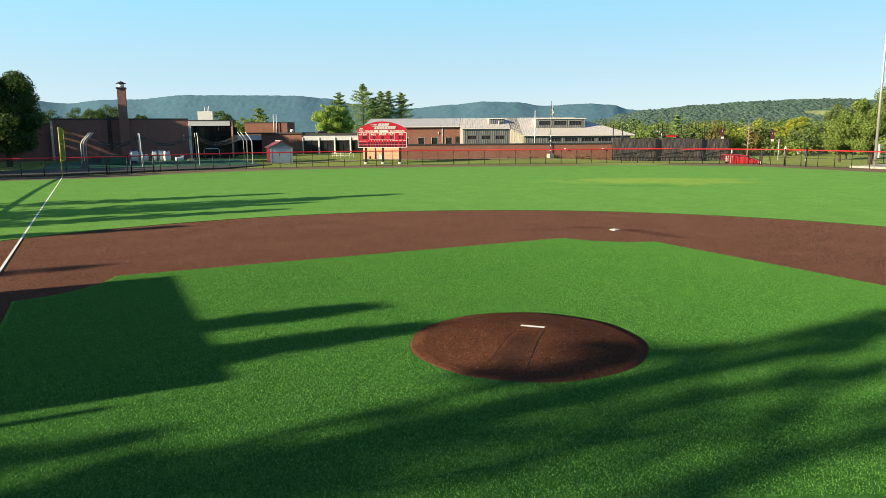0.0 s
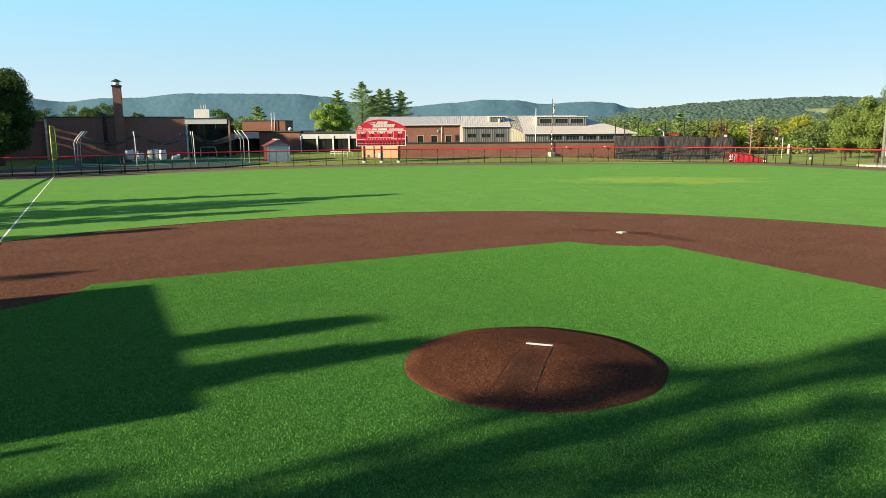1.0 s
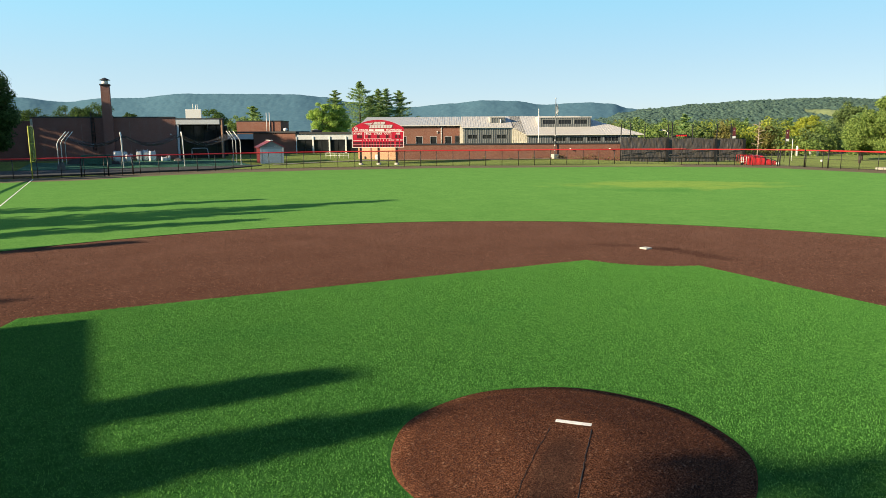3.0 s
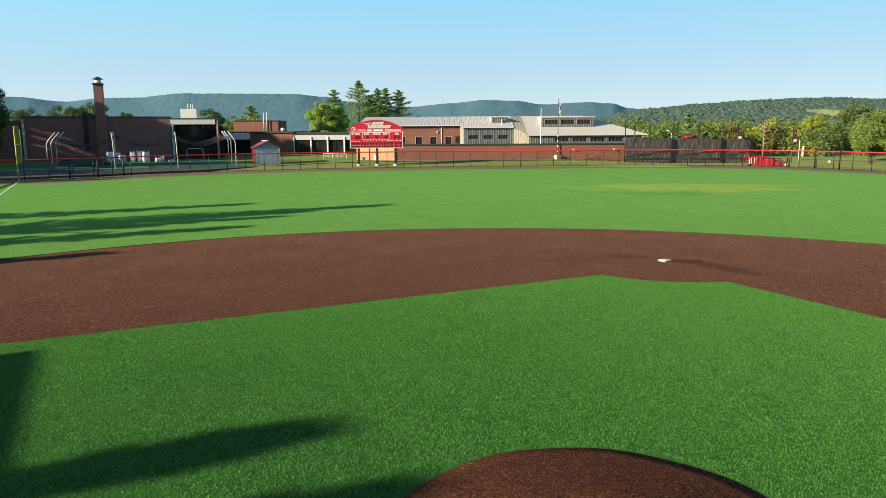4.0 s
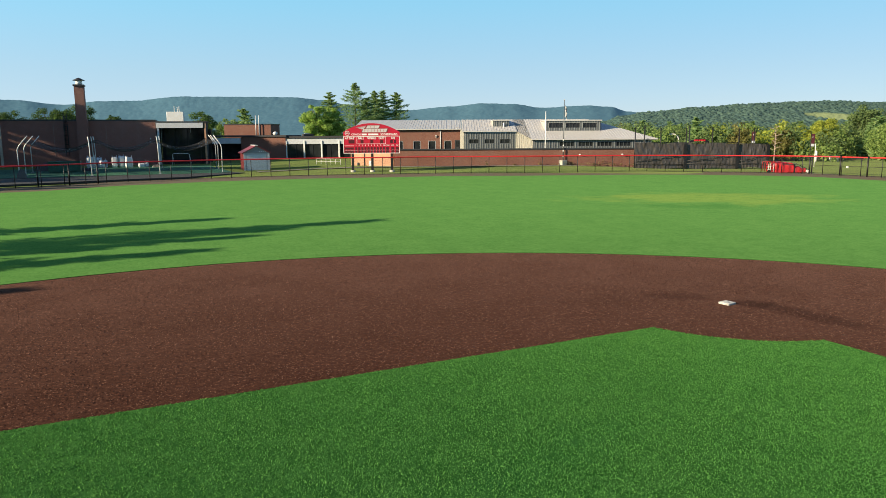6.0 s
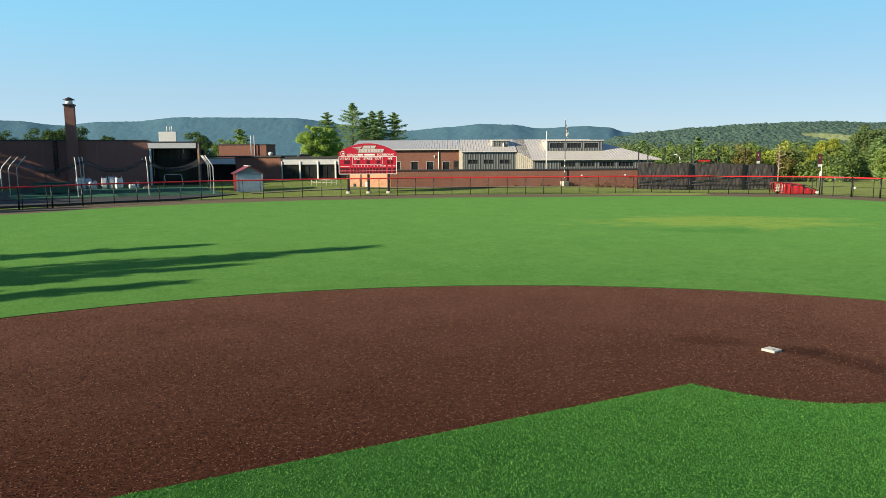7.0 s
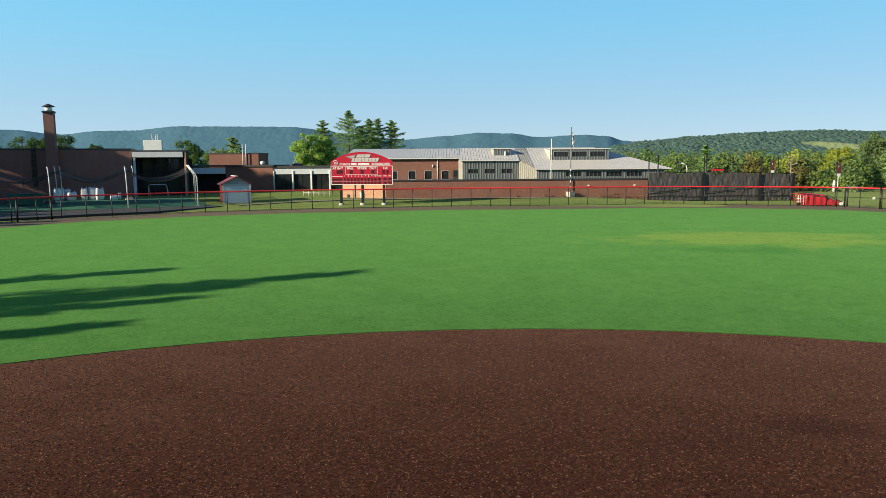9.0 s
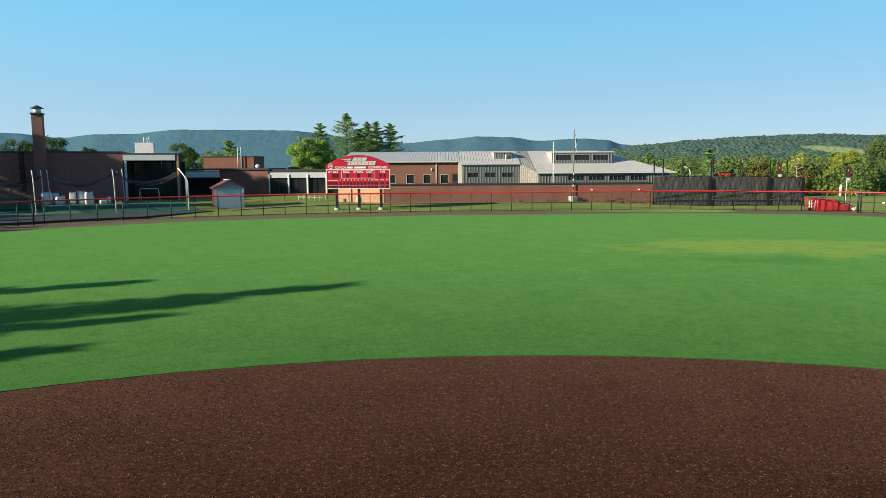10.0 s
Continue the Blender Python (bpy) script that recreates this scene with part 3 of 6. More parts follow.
# ---- outfield fence ----
def chain_fence():
    f = thing("outfield_fence", pose(0, 0, 0), "black chain-link fence with a red plastic cap on its top rail", "fence")
    H = 2.2
    post_me = None
    for i, p in enumerate(FENCE):
        if post_me is None:
            post = part("post", tube(bmesh.new(), [(0, 0, 0), (0, 0, H)], 0.042, 8), M_BLACK, f)
            post_me = post.data
        else:
            post = new("post", post_me)
            post.parent = f
        post.location = (p.x, p.y, 0)
    rail = bmesh.new()
    tube(rail, [(p.x, p.y, H + 0.03) for p in FENCE], 0.075, 8)
    part("top_rail", rail, M_RED_RAIL, f, "red plastic cap over the top rail")
    low = bmesh.new()
    tube(low, [(p.x, p.y, 0.1) for p in FENCE], 0.022, 6)
    part("bottom_rail", low, M_BLACK, f)
    bm = bmesh.new()
    uv = bm.loops.layers.uv.new("UVMap")
    for i, (a, b) in enumerate(zip(FENCE, FENCE[1:])):
        fc = bm.faces.new([bm.verts.new((p.x, p.y, z)) for p, z in ((a, 0.05), (b, 0.05), (b, H), (a, H))])
        for lp, (u, v) in zip(fc.loops, ((0, 0), (2.37, 0), (2.37, H), (0, H))):
            lp[uv].uv = (u + i * 2.37, v)
    part("mesh_fabric", bm, M_LINK, f, "black chain-link fabric", kind="stuff")
    mid = bmesh.new()
    for a, b in zip(FENCE, FENCE[1:]):
        if a.x > 88 and a.y > 44:
            tube(mid, [(a.x, a.y, 1.15), (b.x, b.y, 1.15)], 0.024, 6)
    part("middle_rail", mid, M_BLACK, f)
    return f


chain_fence()


def foul_pole():
    f = thing("foul_pole", pose(0, 94.6, 0), "yellow foul pole with a mesh wing beside the fence", "foul pole")
    part("pole", tube(bmesh.new(), [(0, 0, 0), (0, 0, 5.85)], 0.065, 12), M_YELLOW, f)
    bm = bmesh.new()
    rim = [(0.05, 1.95), (0.40, 2.0), (0.5, 2.2), (0.5, 5.5), (0.36, 5.75), (0.05, 5.78)]
    for (a, b), (c, d) in zip(rim, rim[1:]):
        tube(bm, [(a, 0, b), (c, 0, d)], 0.035, 6)
    tube(bm, [(0.05, 0, 3.9), (0.5, 0, 3.9)], 0.025, 6)
    part("wing_frame", bm, M_YELLOW, f)
    part("wing_mesh", prism(bmesh.new(), rim, -0.006, 0.006), M_WING, f, "yellow expanded mesh")
    return f


foul_pole()

# unseen side fence beyond third base, added for its rail's shadow
side = thing("side_fence", pose(0, 0, 0), "unseen side fence placed for its shadow on the foul ground", "fence")
rail = bmesh.new()
tube(rail, [(-9.0, 44, 2.3), (-8.6, 60, 2.3), (-7.9, 76, 2.3), (-6.9, 92, 2.3)], 0.09, 8)
part("top_rail", rail, M_RED_RAIL, side, "padded red top rail")
for i in range(17):
    t = i / 16
    part("post", tube(bmesh.new(), [(-9.0 + 2.1 * t, 44 + 48 * t, 0), (-9.0 + 2.1 * t, 44 + 48 * t, 2.3)], 0.05, 8), M_BLACK, side)


# ---- scoreboard ----
def words(name, s, size, mat, parent, m, align="CENTER"):
    """Flat lettering in the built-in font, as a mesh, its width set by size."""
    cu = bpy.data.curves.new(name, "FONT")
    cu.body, cu.size, cu.align_x, cu.align_y, cu.extrude, cu.offset = s, size, align, "CENTER", 0.004, size * 0.018
    tmp = bpy.data.objects.new(name, cu)
    scene.collection.objects.link(tmp)
    me = bpy.data.meshes.new_from_object(tmp.evaluated_get(bpy.context.evaluated_depsgraph_get()))
    bpy.data.objects.remove(tmp)
    me.name = name
    me.materials.clear()
    me.materials.append(mat)
    # one object a letter
    bm = bmesh.new()
    bm.from_mesh(me)
    left = set(bm.verts)
    pieces = []
    while left:
        todo, got = [left.pop()], set()
        while todo:
            v = todo.pop()
            got.add(v)
            for e in v.link_edges:
                o = e.other_vert(v)
                if o in left:
                    left.discard(o)
                    todo.append(o)
        pieces.append(got)
    for got in pieces:
        idx = {v: i for i, v in enumerate(got)}
        faces = [[idx[v] for v in f.verts] for f in bm.faces if f.verts[0] in got]
        ob = raw_mesh("letter", [v.co for v in idx], faces, mat, parent)
        ob.matrix_basis = m @ pose(0, 0, 0, 90, 0, 0)
    bm.free()
    bpy.data.meshes.remove(me)


def scoreboard():
    W, L = 8.05, 4.02
    s = thing("scoreboard", pose(44.2, 103.8, 0.0, 0, 0, -25.9) @ Matrix.Scale(0.95, 4), "red arched baseball scoreboard with white lettering on three dark legs", "scoreboard")
    z0, z1, zt = 2.78, 5.24, 7.02
    for x in (-2.75, 0.05, 2.85):
        leg = part("leg", boxes((x - 0.17, x + 0.17, 0.1, 0.42, 0.35, 4.2), bevel=0.02), M_BLACK, s, "black steel leg")
        part("footing", tube(bmesh.new(), [(x, 0.26, -0.35), (x, 0.26, 0.4)], 0.36, 14), M_CONCRETE, leg, "white concrete footing")
    part("body", boxes((-L, L, 0, 0.3, z0, z1), bevel=0.02), M_RED, s)
    n = 30
    arc = [(-L, z1 + 0.012)] + [(-L + 2 * L * i / n, z1 + 0.55 + (zt - z1 - 0.55) * (1 - abs(2 * i / n - 1) ** 2.1)) for i in range(n + 1)] + [(L, z1 + 0.012)]
    part("arched_top", prism(bmesh.new(), arc, 0.02, 0.26), M_RED, s)
    # white rim
    rim = boxes((-L, L, -0.03, -0.004, z0, z0 + 0.07), (-L, L, -0.03, -0.004, z1 - 0.07, z1), (-L, -L + 0.07, -0.03, -0.004, z0, z1), (L - 0.07, L, -0.03, -0.004, z0, z1))
    part("white_rim", rim, M_WHITE, s)
    part("upper_box", boxes((-2.1, 2.05, -0.03, -0.004, 5.110, 5.150), (-2.1, 2.05, -0.03, -0.004, 4.110, 4.150), (-2.1, -2.06, -0.03, -0.004, 4.110, 5.150), (2.01, 2.05, -0.03, -0.004, 4.110, 5.150)), M_WHITE, s, "thin white outline")
    for x, t in ((-3.1, "AT BAT"), (-1.45, "BALL"), (0.05, "STRIKE"), (1.45, "OUT"), (3.1, "H/E")):
        words("lettering", t, 0.40, M_WHITE, s, pose(x, -0.02, 4.910))
    for x, w in ((-2.85, 0.85), (-1.35, 0.42), (0.05, 0.42), (1.45, 0.42), (2.85, 0.36), (3.35, 0.3)):
        part("display", boxes((x - w / 2, x + w / 2, -0.012, 0.0, 4.190, 4.690)), M_DISPLAY, s, "dark unlit number display")
    for i in range(10):
        x = -2.2 + i * 0.44
        words("lettering", str(i + 1), 0.27, M_WHITE, s, pose(x, -0.02, 3.910))
        for z in (3.460, 3.010):
            part("display", boxes((x - 0.15, x + 0.15, -0.012, 0.0, z - 0.17, z + 0.2)), M_DISPLAY, s, "dark unlit number display")
    for x, t in ((2.27, "RUNS"), (3.02, "HITS"), (3.66, "ERR")):
        words("lettering", t, 0.22, M_WHITE, s, pose(x, -0.02, 3.910))
        for z in (3.460, 3.010):
            part("display", boxes((x - 0.22, x + 0.22, -0.012, 0.0, z - 0.17, z + 0.2)), M_DISPLAY, s, "dark unlit number display")
    for z in (3.460, 3.010):
        part("team_panel", boxes((-3.85, -2.55, -0.012, 0.0, z - 0.13, z + 0.17)), M_DISPLAY, s, "dark name panel")
    part("divider", boxes((-3.85, -2.5, -0.02, -0.002, 3.830, 3.880), (-3.85, 3.85, -0.02, -0.002, 3.230, 3.250)), M_WHITE, s)
    words("lettering", "COACH", 0.37, M_WHITE, s, pose(-2.2, 0.012, 5.450))
    words("lettering", "SCOREBOARD", 0.37, M_WHITE, s, pose(2.5, 0.012, 5.450))
    # the name between the words: plain bars
    for x0, x1 in ((-1.38, -0.66), (-0.46, 1.0)):
        part("name_bar", boxes((x0, x1, -0.008, 0.016, 5.340, 5.570)), M_WHITE, s, "white lettering bar")
    # team emblem as plain shapes: two slanted rows and swept streaks
    def slab(pts, y, mat, nm):
        part(nm, prism(bmesh.new(), pts, y, 0.016), mat, s, "silver emblem shape")
        cx, cz = sum(p[0] for p in pts) / len(pts), sum(p[1] for p in pts) / len(pts)
        edge = [(cx + (a - cx) * 1.05 + (0.05 if a > cx else -0.05), b + (0.05 if b > cz else -0.05)) for a, b in pts]
        part("emblem_shadow", prism(bmesh.new(), edge, -0.006, 0.015), M_SHED_RED, s, "dark red emblem outline")
    slab([(-0.75, 6.300), (1.0, 6.300), (1.2, 6.700), (-0.5, 6.700)], -0.014, M_SILVER, "emblem")
    slab([(-1.35, 5.760), (2.1, 5.760), (2.3, 6.240), (-1.1, 6.240)], -0.014, M_SILVER, "emblem")
    slab([(-2.2, 6.460), (-0.85, 6.580), (-0.75, 6.700), (-0.9, 6.400)], -0.014, M_SILVER, "emblem")
    slab([(-1.9, 6.280), (-1.0, 6.340), (-1.1, 6.160)], -0.014, M_SILVER, "emblem")
    for i in range(7):
        x = -0.95 + i * 0.45
        part("emblem_gap", boxes((x, x + 0.07, -0.022, -0.0145, 5.840, 6.160)), M_RED, s, "red gap in the emblem")
    for i in range(2):
        x = -0.1 + i * 0.5
        part("emblem_gap", boxes((x, x + 0.07, -0.022, -0.0145, 6.380, 6.640)), M_RED, s, "red gap in the emblem")
    bm = bmesh.new()
    tube(bm, [(-3.4 + 0.3 * math.cos(TAU * i / 24), -0.012, 5.630 + 0.3 * math.sin(TAU * i / 24)) for i in range(25)], 0.035, 6, False)
    part("badge", bm, M_WHITE, s, "white ring badge")
    part("badge_mark", boxes((-3.53, -3.43, -0.01, 0.016, 5.530, 5.730), (-3.37, -3.27, -0.01, 0.016, 5.530, 5.730)), M_WHITE, s)
    return s


scoreboard()


# ---- buildings ----
def facing(p, q):
    """Pose at p with x running to q along a front."""
    return pose(p[0], p[1], 0, 0, 0, math.degrees(math.atan2(q[1] - p[1], q[0] - p[0]))), math.hypot(q[0] - p[0], q[1] - p[1])


def pierced(x0, x1, z0, z1, holes, y0, y1):
    """A wall in the xz plane with rectangular openings (x0, x1, z0, z1) through its thickness."""
    xs = sorted({x0, x1, *[h[0] for h in holes], *[h[1] for h in holes]})
    zs = sorted({z0, z1, *[h[2] for h in holes], *[h[3] for h in holes]})
    bm = bmesh.new()
    grid = {}
    def vert(i, j, y):
        k = (i, j, y)
        if k not in grid:
            grid[k] = bm.verts.new((xs[i], y, zs[j]))
        return grid[k]
    def solid(i, j):
        if not (0 <= i < len(xs) - 1 and 0 <= j < len(zs) - 1):
            return False
        cx, cz = (xs[i] + xs[i + 1]) / 2, (zs[j] + zs[j + 1]) / 2
        return not any(h[0] < cx < h[1] and h[2] < cz < h[3] for h in holes)
    for i in range(len(xs) - 1):
        for j in range(len(zs) - 1):
            if not solid(i, j):
                continue
            bm.faces.new([vert(i, j, y0), vert(i + 1, j, y0), vert(i + 1, j + 1, y0), vert(i, j + 1, y0)])
            bm.faces.new([vert(i, j, y1), vert(i, j + 1, y1), vert(i + 1, j + 1, y1), vert(i + 1, j, y1)])
            for (di, dj), (a, b) in (((-1, 0), ((i, j), (i, j + 1))), ((1, 0), ((i + 1, j), (i + 1, j + 1))), ((0, -1), ((i, j), (i + 1, j))), ((0, 1), ((i, j + 1), (i + 1, j + 1)))):
                if not solid(i + di, j + dj):
                    bm.faces.new([vert(*a, y0), vert(*b, y0), vert(*b, y1), vert(*a, y1)])
    bmesh.ops.recalc_face_normals(bm, faces=bm.faces[:])
    return bm


def window(parent, x0, x1, z0, z1, y=0.0, frame=None, fw=0.06, mullions=0, sill=True):
    """Glass set back in its opening, a proud frame, mullions and a sill."""
    frame = frame or M_WHITE
    w = new("window")
    w.parent = parent
    part("pane", boxes((x0, x1, y + 0.12, y + 0.14, z0, z1)), M_GLASS, w)
    bars = [(x0, x1, y - 0.02, y + 0.1, z1 - fw, z1), (x0, x1, y - 0.02, y + 0.1, z0, z0 + fw), (x0, x0 + fw, y - 0.02, y + 0.1, z0 + fw, z1 - fw), (x1 - fw, x1, y - 0.02, y + 0.1, z0 + fw, z1 - fw)]
    for i in range(mullions):
        x = x0 + (x1 - x0) * (i + 1) / (mullions + 1)
        bars.append((x - 0.03, x + 0.03, y + 0.02, y + 0.1, z0 + fw, z1 - fw))
    part("frame", boxes(*bars), frame, w)
    if sill:
        part("sill", boxes((x0 - 0.06, x1 + 0.06, y - 0.08, y + 0.1, z0 - 0.09, z0 - 0.004)), frame, w)
    return w


def gym():
    m, L = facing((-3.1, 147.3), (20.2, 144.5))
    g = thing("gymnasium", m, "long windowless dark brick gymnasium with a tall chimney", "building")
    part("wall", boxes((0, L, 0, 18, -0.3, 7.6)), M_BRICK_OLD, g)
    part("parapet_cap", boxes((-0.08, L + 0.05, -0.1, 18.1, 7.604, 7.82)), M_COPING, g, "dark metal parapet cap")
    part("corner_pier", boxes((-0.05, 0.32, -0.14, -0.004, -0.3, 7.4)), M_CONCRETE, g, "pale corner trim")
    for x in (7.85, 15.7):
        part("control_joint", boxes((x, x + 0.07, -0.03, -0.003, 1.6, 7.0)), M_JOINT, g, "pale vertical joint")
    part("door", boxes((L - 2.4, L - 1.2, -0.06, -0.003, 0.2, 2.4)), M_BRICK_OLD, g)
    part("wall_lamp", boxes((L - 1.0, L - 0.8, -0.25, -0.003, 4.5, 4.75), bevel=0.03), M_GREYWHITE, g)
    lad = new("roof_ladder")
    lad.parent = g
    lx = 9.55
    for dx in (0, 0.45):
        part("rail", tube(bmesh.new(), [(lx + dx, -0.22, 1.9), (lx + dx, -0.22, 8.7)], 0.055, 6), M_BLACK, lad)
    for i in range(20):
        part("rung", tube(bmesh.new(), [(lx, -0.22, 2.05 + i * 0.33), (lx + 0.45, -0.22, 2.05 + i * 0.33)], 0.03, 6), M_BLACK, lad)
    for i in range(8):
        z = 3.0 + i * 0.75
        part("cage_hoop", tube(bmesh.new(), [(lx - 0.08, -0.2, z), (lx - 0.05, -0.75, z), (lx + 0.5, -0.75, z), (lx + 0.53, -0.2, z)], 0.04, 6), M_BLACK, lad)
    for dx in (-0.04, 0.22, 0.49):
        part("cage_bar", tube(bmesh.new(), [(lx + dx, -0.76, 3.0), (lx + dx, -0.76, 8.3)], 0.028, 6), M_BLACK, lad)
    x0, x1 = 11.52, 13.14
    bm = bmesh.new()
    box(bm, x0, x1, -1.3, 0.3, -0.3, 7.9)
    x0, x1 = 11.56, 12.98
    box(bm, x0, x1, -1.26, 0.26, 7.9, 13.15)
    ch = part("chimney", bm, M_BRICK_OLD, g, "tall square brick chimney")
    part("crown", boxes((x0 - 0.13, x1 + 0.13, -1.43, 0.43, 13.154, 13.42), bevel=0.04), M_COPING, ch)
    cx = (x0 + x1) / 2
    part("flue", tube(bmesh.new(), [(cx, -0.5, 13.42), (cx, -0.5, 14.1)], 0.52, 18), M_WHITE, ch, "bright galvanised flue")
    bm = bmesh.new()
    tube(bm, [(cx, -0.5, 14.08), (cx, -0.5, 14.14), (cx, -0.5, 14.55)], [0.92, 0.9, 0.06], 18)
    part("cowl", bm, M_COPING, ch, "conical metal rain cowl")
    # wing at the far end, half hidden by a tree
    part("side_wing", boxes((-14, -0.06, 1.0, 14, -0.3, 7.1)), M_BRICK_OLD, g)
    return g


gym()


def loading_hall():
    m, L = facing((20.3, 144.3), (28.2, 142.3))
    h = thing("loading_hall", m, "tall dark open bay framed by a broad white fascia", "building")
    # bay walls coloured near black for the shade inside
    part("back_wall", boxes((0.26, L - 0.36, 3.0, 3.4, -0.3, 7.3)), M_DARK, h)
    part("side_wall", boxes((0, 0.25, 0.3, 3.0, -0.3, 7.3)), M_DARK, h)
    part("white_post", boxes((0.1, 0.42, -0.05, 0.28, -0.3, 6.4)), M_GREYWHITE, h)
    part("side_wall", boxes((L - 0.35, L - 0.05, 0.3, 3.4, -0.3, 7.3)), M_DARK, h)
    part("brick_pier", boxes((L - 0.34, L - 0.06, -0.05, 0.29, -0.3, 7.3)), M_BRICK_SUNLIT, h, "brick pier coloured pale for sunlight")
    part("fascia", boxes((-0.02, L - 0.5, -0.15, 0.35, 6.4, 7.32), bevel=0.03), M_GREYWHITE, h, "broad white fascia")
    part("roof", boxes((-0.1, L + 0.15, -0.2, 3.5, 7.324, 7.52)), M_ROOF_DARK, h)
    for i in range(4):
        x = 0.7 + i * (L - 1.6) / 3.2
        part("panel", boxes((x, x + (L - 1.9) / 3.4, 2.9, 2.996, 0.4, 6.2)), M_GLASS, h, "dark glazed panel")
    part("hanging_lamp", tube(bmesh.new(), [(L * 0.66, 1.2, 5.5), (L * 0.66, 1.2, 6.5)], 0.06, 8), M_STEEL, h)
    unit = thing("rooftop_unit", m @ pose(1.75, 0.15, 7.52), "white box-shaped rooftop air unit with upright pipes", "air unit")
    part("cabinet", boxes((0, 2.75, 0, 1.2, 0, 1.62), bevel=0.04), M_WHITE, unit)
    for dx, h1 in ((1.25, 2.55), (1.75, 2.45), (2.05, 2.6)):
        part("pipe", tube(bmesh.new(), [(dx, 0.6, 1.62), (dx, 0.6, h1)], 0.05, 8), M_WHITE, unit)
    return h


loading_hall()


def low_link():
    m, L = facing((30.0, 162.1), (44.66, 153.45))[0] @ Matrix.Translation((0, 0, -0.35)) @ Matrix.Scale(1.07, 4), 15.92
    b = thing("low_link_building", m, "low brick link building with a pale fascia over a dark entrance", "building")
    e = L * 0.47
    part("wall", boxes((e, L, 0, 10, 0, 4.75)), M_BRICK, b)
    part("entrance_back", boxes((0, e, 2.5, 10, 0, 4.6)), M_DARK, b)
    part("fascia", boxes((0, e - 0.03, -0.2, 0.2, 3.55, 4.55)), M_GREYWHITE, b)
    part("roof", boxes((-0.3, L + 0.2, -0.3, 10, 4.754, 5.05)), M_ROOF_DARK, b)
    part("glazing", boxes((0.3, e - 0.4, 2.4, 2.49, 0.3, 3.5)), M_GLASS, b)
    up = thing("upper_brick_block", facing((36.42, 174.3), (45.62, 169.8))[0] @ Matrix.Translation((0, 0, -0.35)) @ Matrix.Scale(1.07, 4), "plain sunlit brick penthouse block on the roofs behind", "building")
    part("wall", boxes((0, 9.5, 0, 8, 0, 7.15)), M_BRICK, up)
    part("coping", boxes((-0.1, 9.6, -0.1, 8.1, 7.154, 7.34)), M_COPING, up)
    for x in (6.6, 7.25):
        part("vent_pipe", tube(bmesh.new(), [(x, -0.4, 4.6), (x, -0.4, 9.0)], 0.09, 8), M_GREYWHITE, up)
    dome = thing("roof_vent_dome", pose(44.3, 160.4, 5.05), "small white domed roof vent", "roof vent")
    bm = bmesh.new()
    tube(bm, [(0, 0, 0), (0, 0, 0.35), (0, 0, 0.6), (0, 0, 0.75)], [0.28, 0.5, 0.42, 0.1], 12)
    part("cap", bm, M_WHITE, dome)
    return b


low_link()


def glass_link():
    m, L = facing((44.87, 153.67), (57.7, 147.35))[0] @ Matrix.Translation((0, 0, -0.35)) @ Matrix.Scale(1.07, 4), 13.37
    b = thing("glazed_corridor", m, "low corridor of dark windows between white posts under a white fascia", "building")
    part("back_wall", boxes((0, L, 3.5, 9, 0, 4.4)), M_DARK, b)
    part("fascia", boxes((-0.1, L, -0.12, 0.25, 3.42, 4.45)), M_GREYWHITE, b)
    part("roof", boxes((-0.2, L, -0.3, 9, 4.454, 4.85)), M_ROOF_DARK, b)
    part("sill_wall", boxes((0, L, -0.1, 0.25, 0.25, 0.62)), M_GREYWHITE, b, "white sill band")
    part("base_wall", boxes((0, L, 0, 0.3, -0.4, 0.246)), M_BRICK, b)
    for i in range(5):
        x = i * 3.22
        if x < L:
            part("post", boxes((x - 0.02, x + 0.26 if i else x + 0.14, -0.3, 0.1, 0.2, 4.0), bevel=0.03), M_WHITE, b)
    for i in range(4):
        x = i * 3.22 + 0.28
        w = new("window")
        w.parent = b
        part("pane", boxes((x, min(L, x + 2.93), 0.12, 0.15, 0.64, 3.4)), M_GLASS, w)
        part("frame", boxes((x + 1.38, x + 1.45, 0.05, 0.118, 0.64, 3.4)), M_BLACK, w)
    u = thing("rooftop_fan", pose(50.1, 156.7, 4.84), "low dark rooftop fan housing", "roof fan")
    part("housing", boxes((-1.1, 1.1, -0.6, 0.6, 0, 0.42), bevel=0.08), M_ROOF_DARK, u)
    part("cap", boxes((-0.7, 0.3, -0.4, 0.4, 0.424, 0.6), bevel=0.05), M_STEEL, u)
    return b


glass_link()


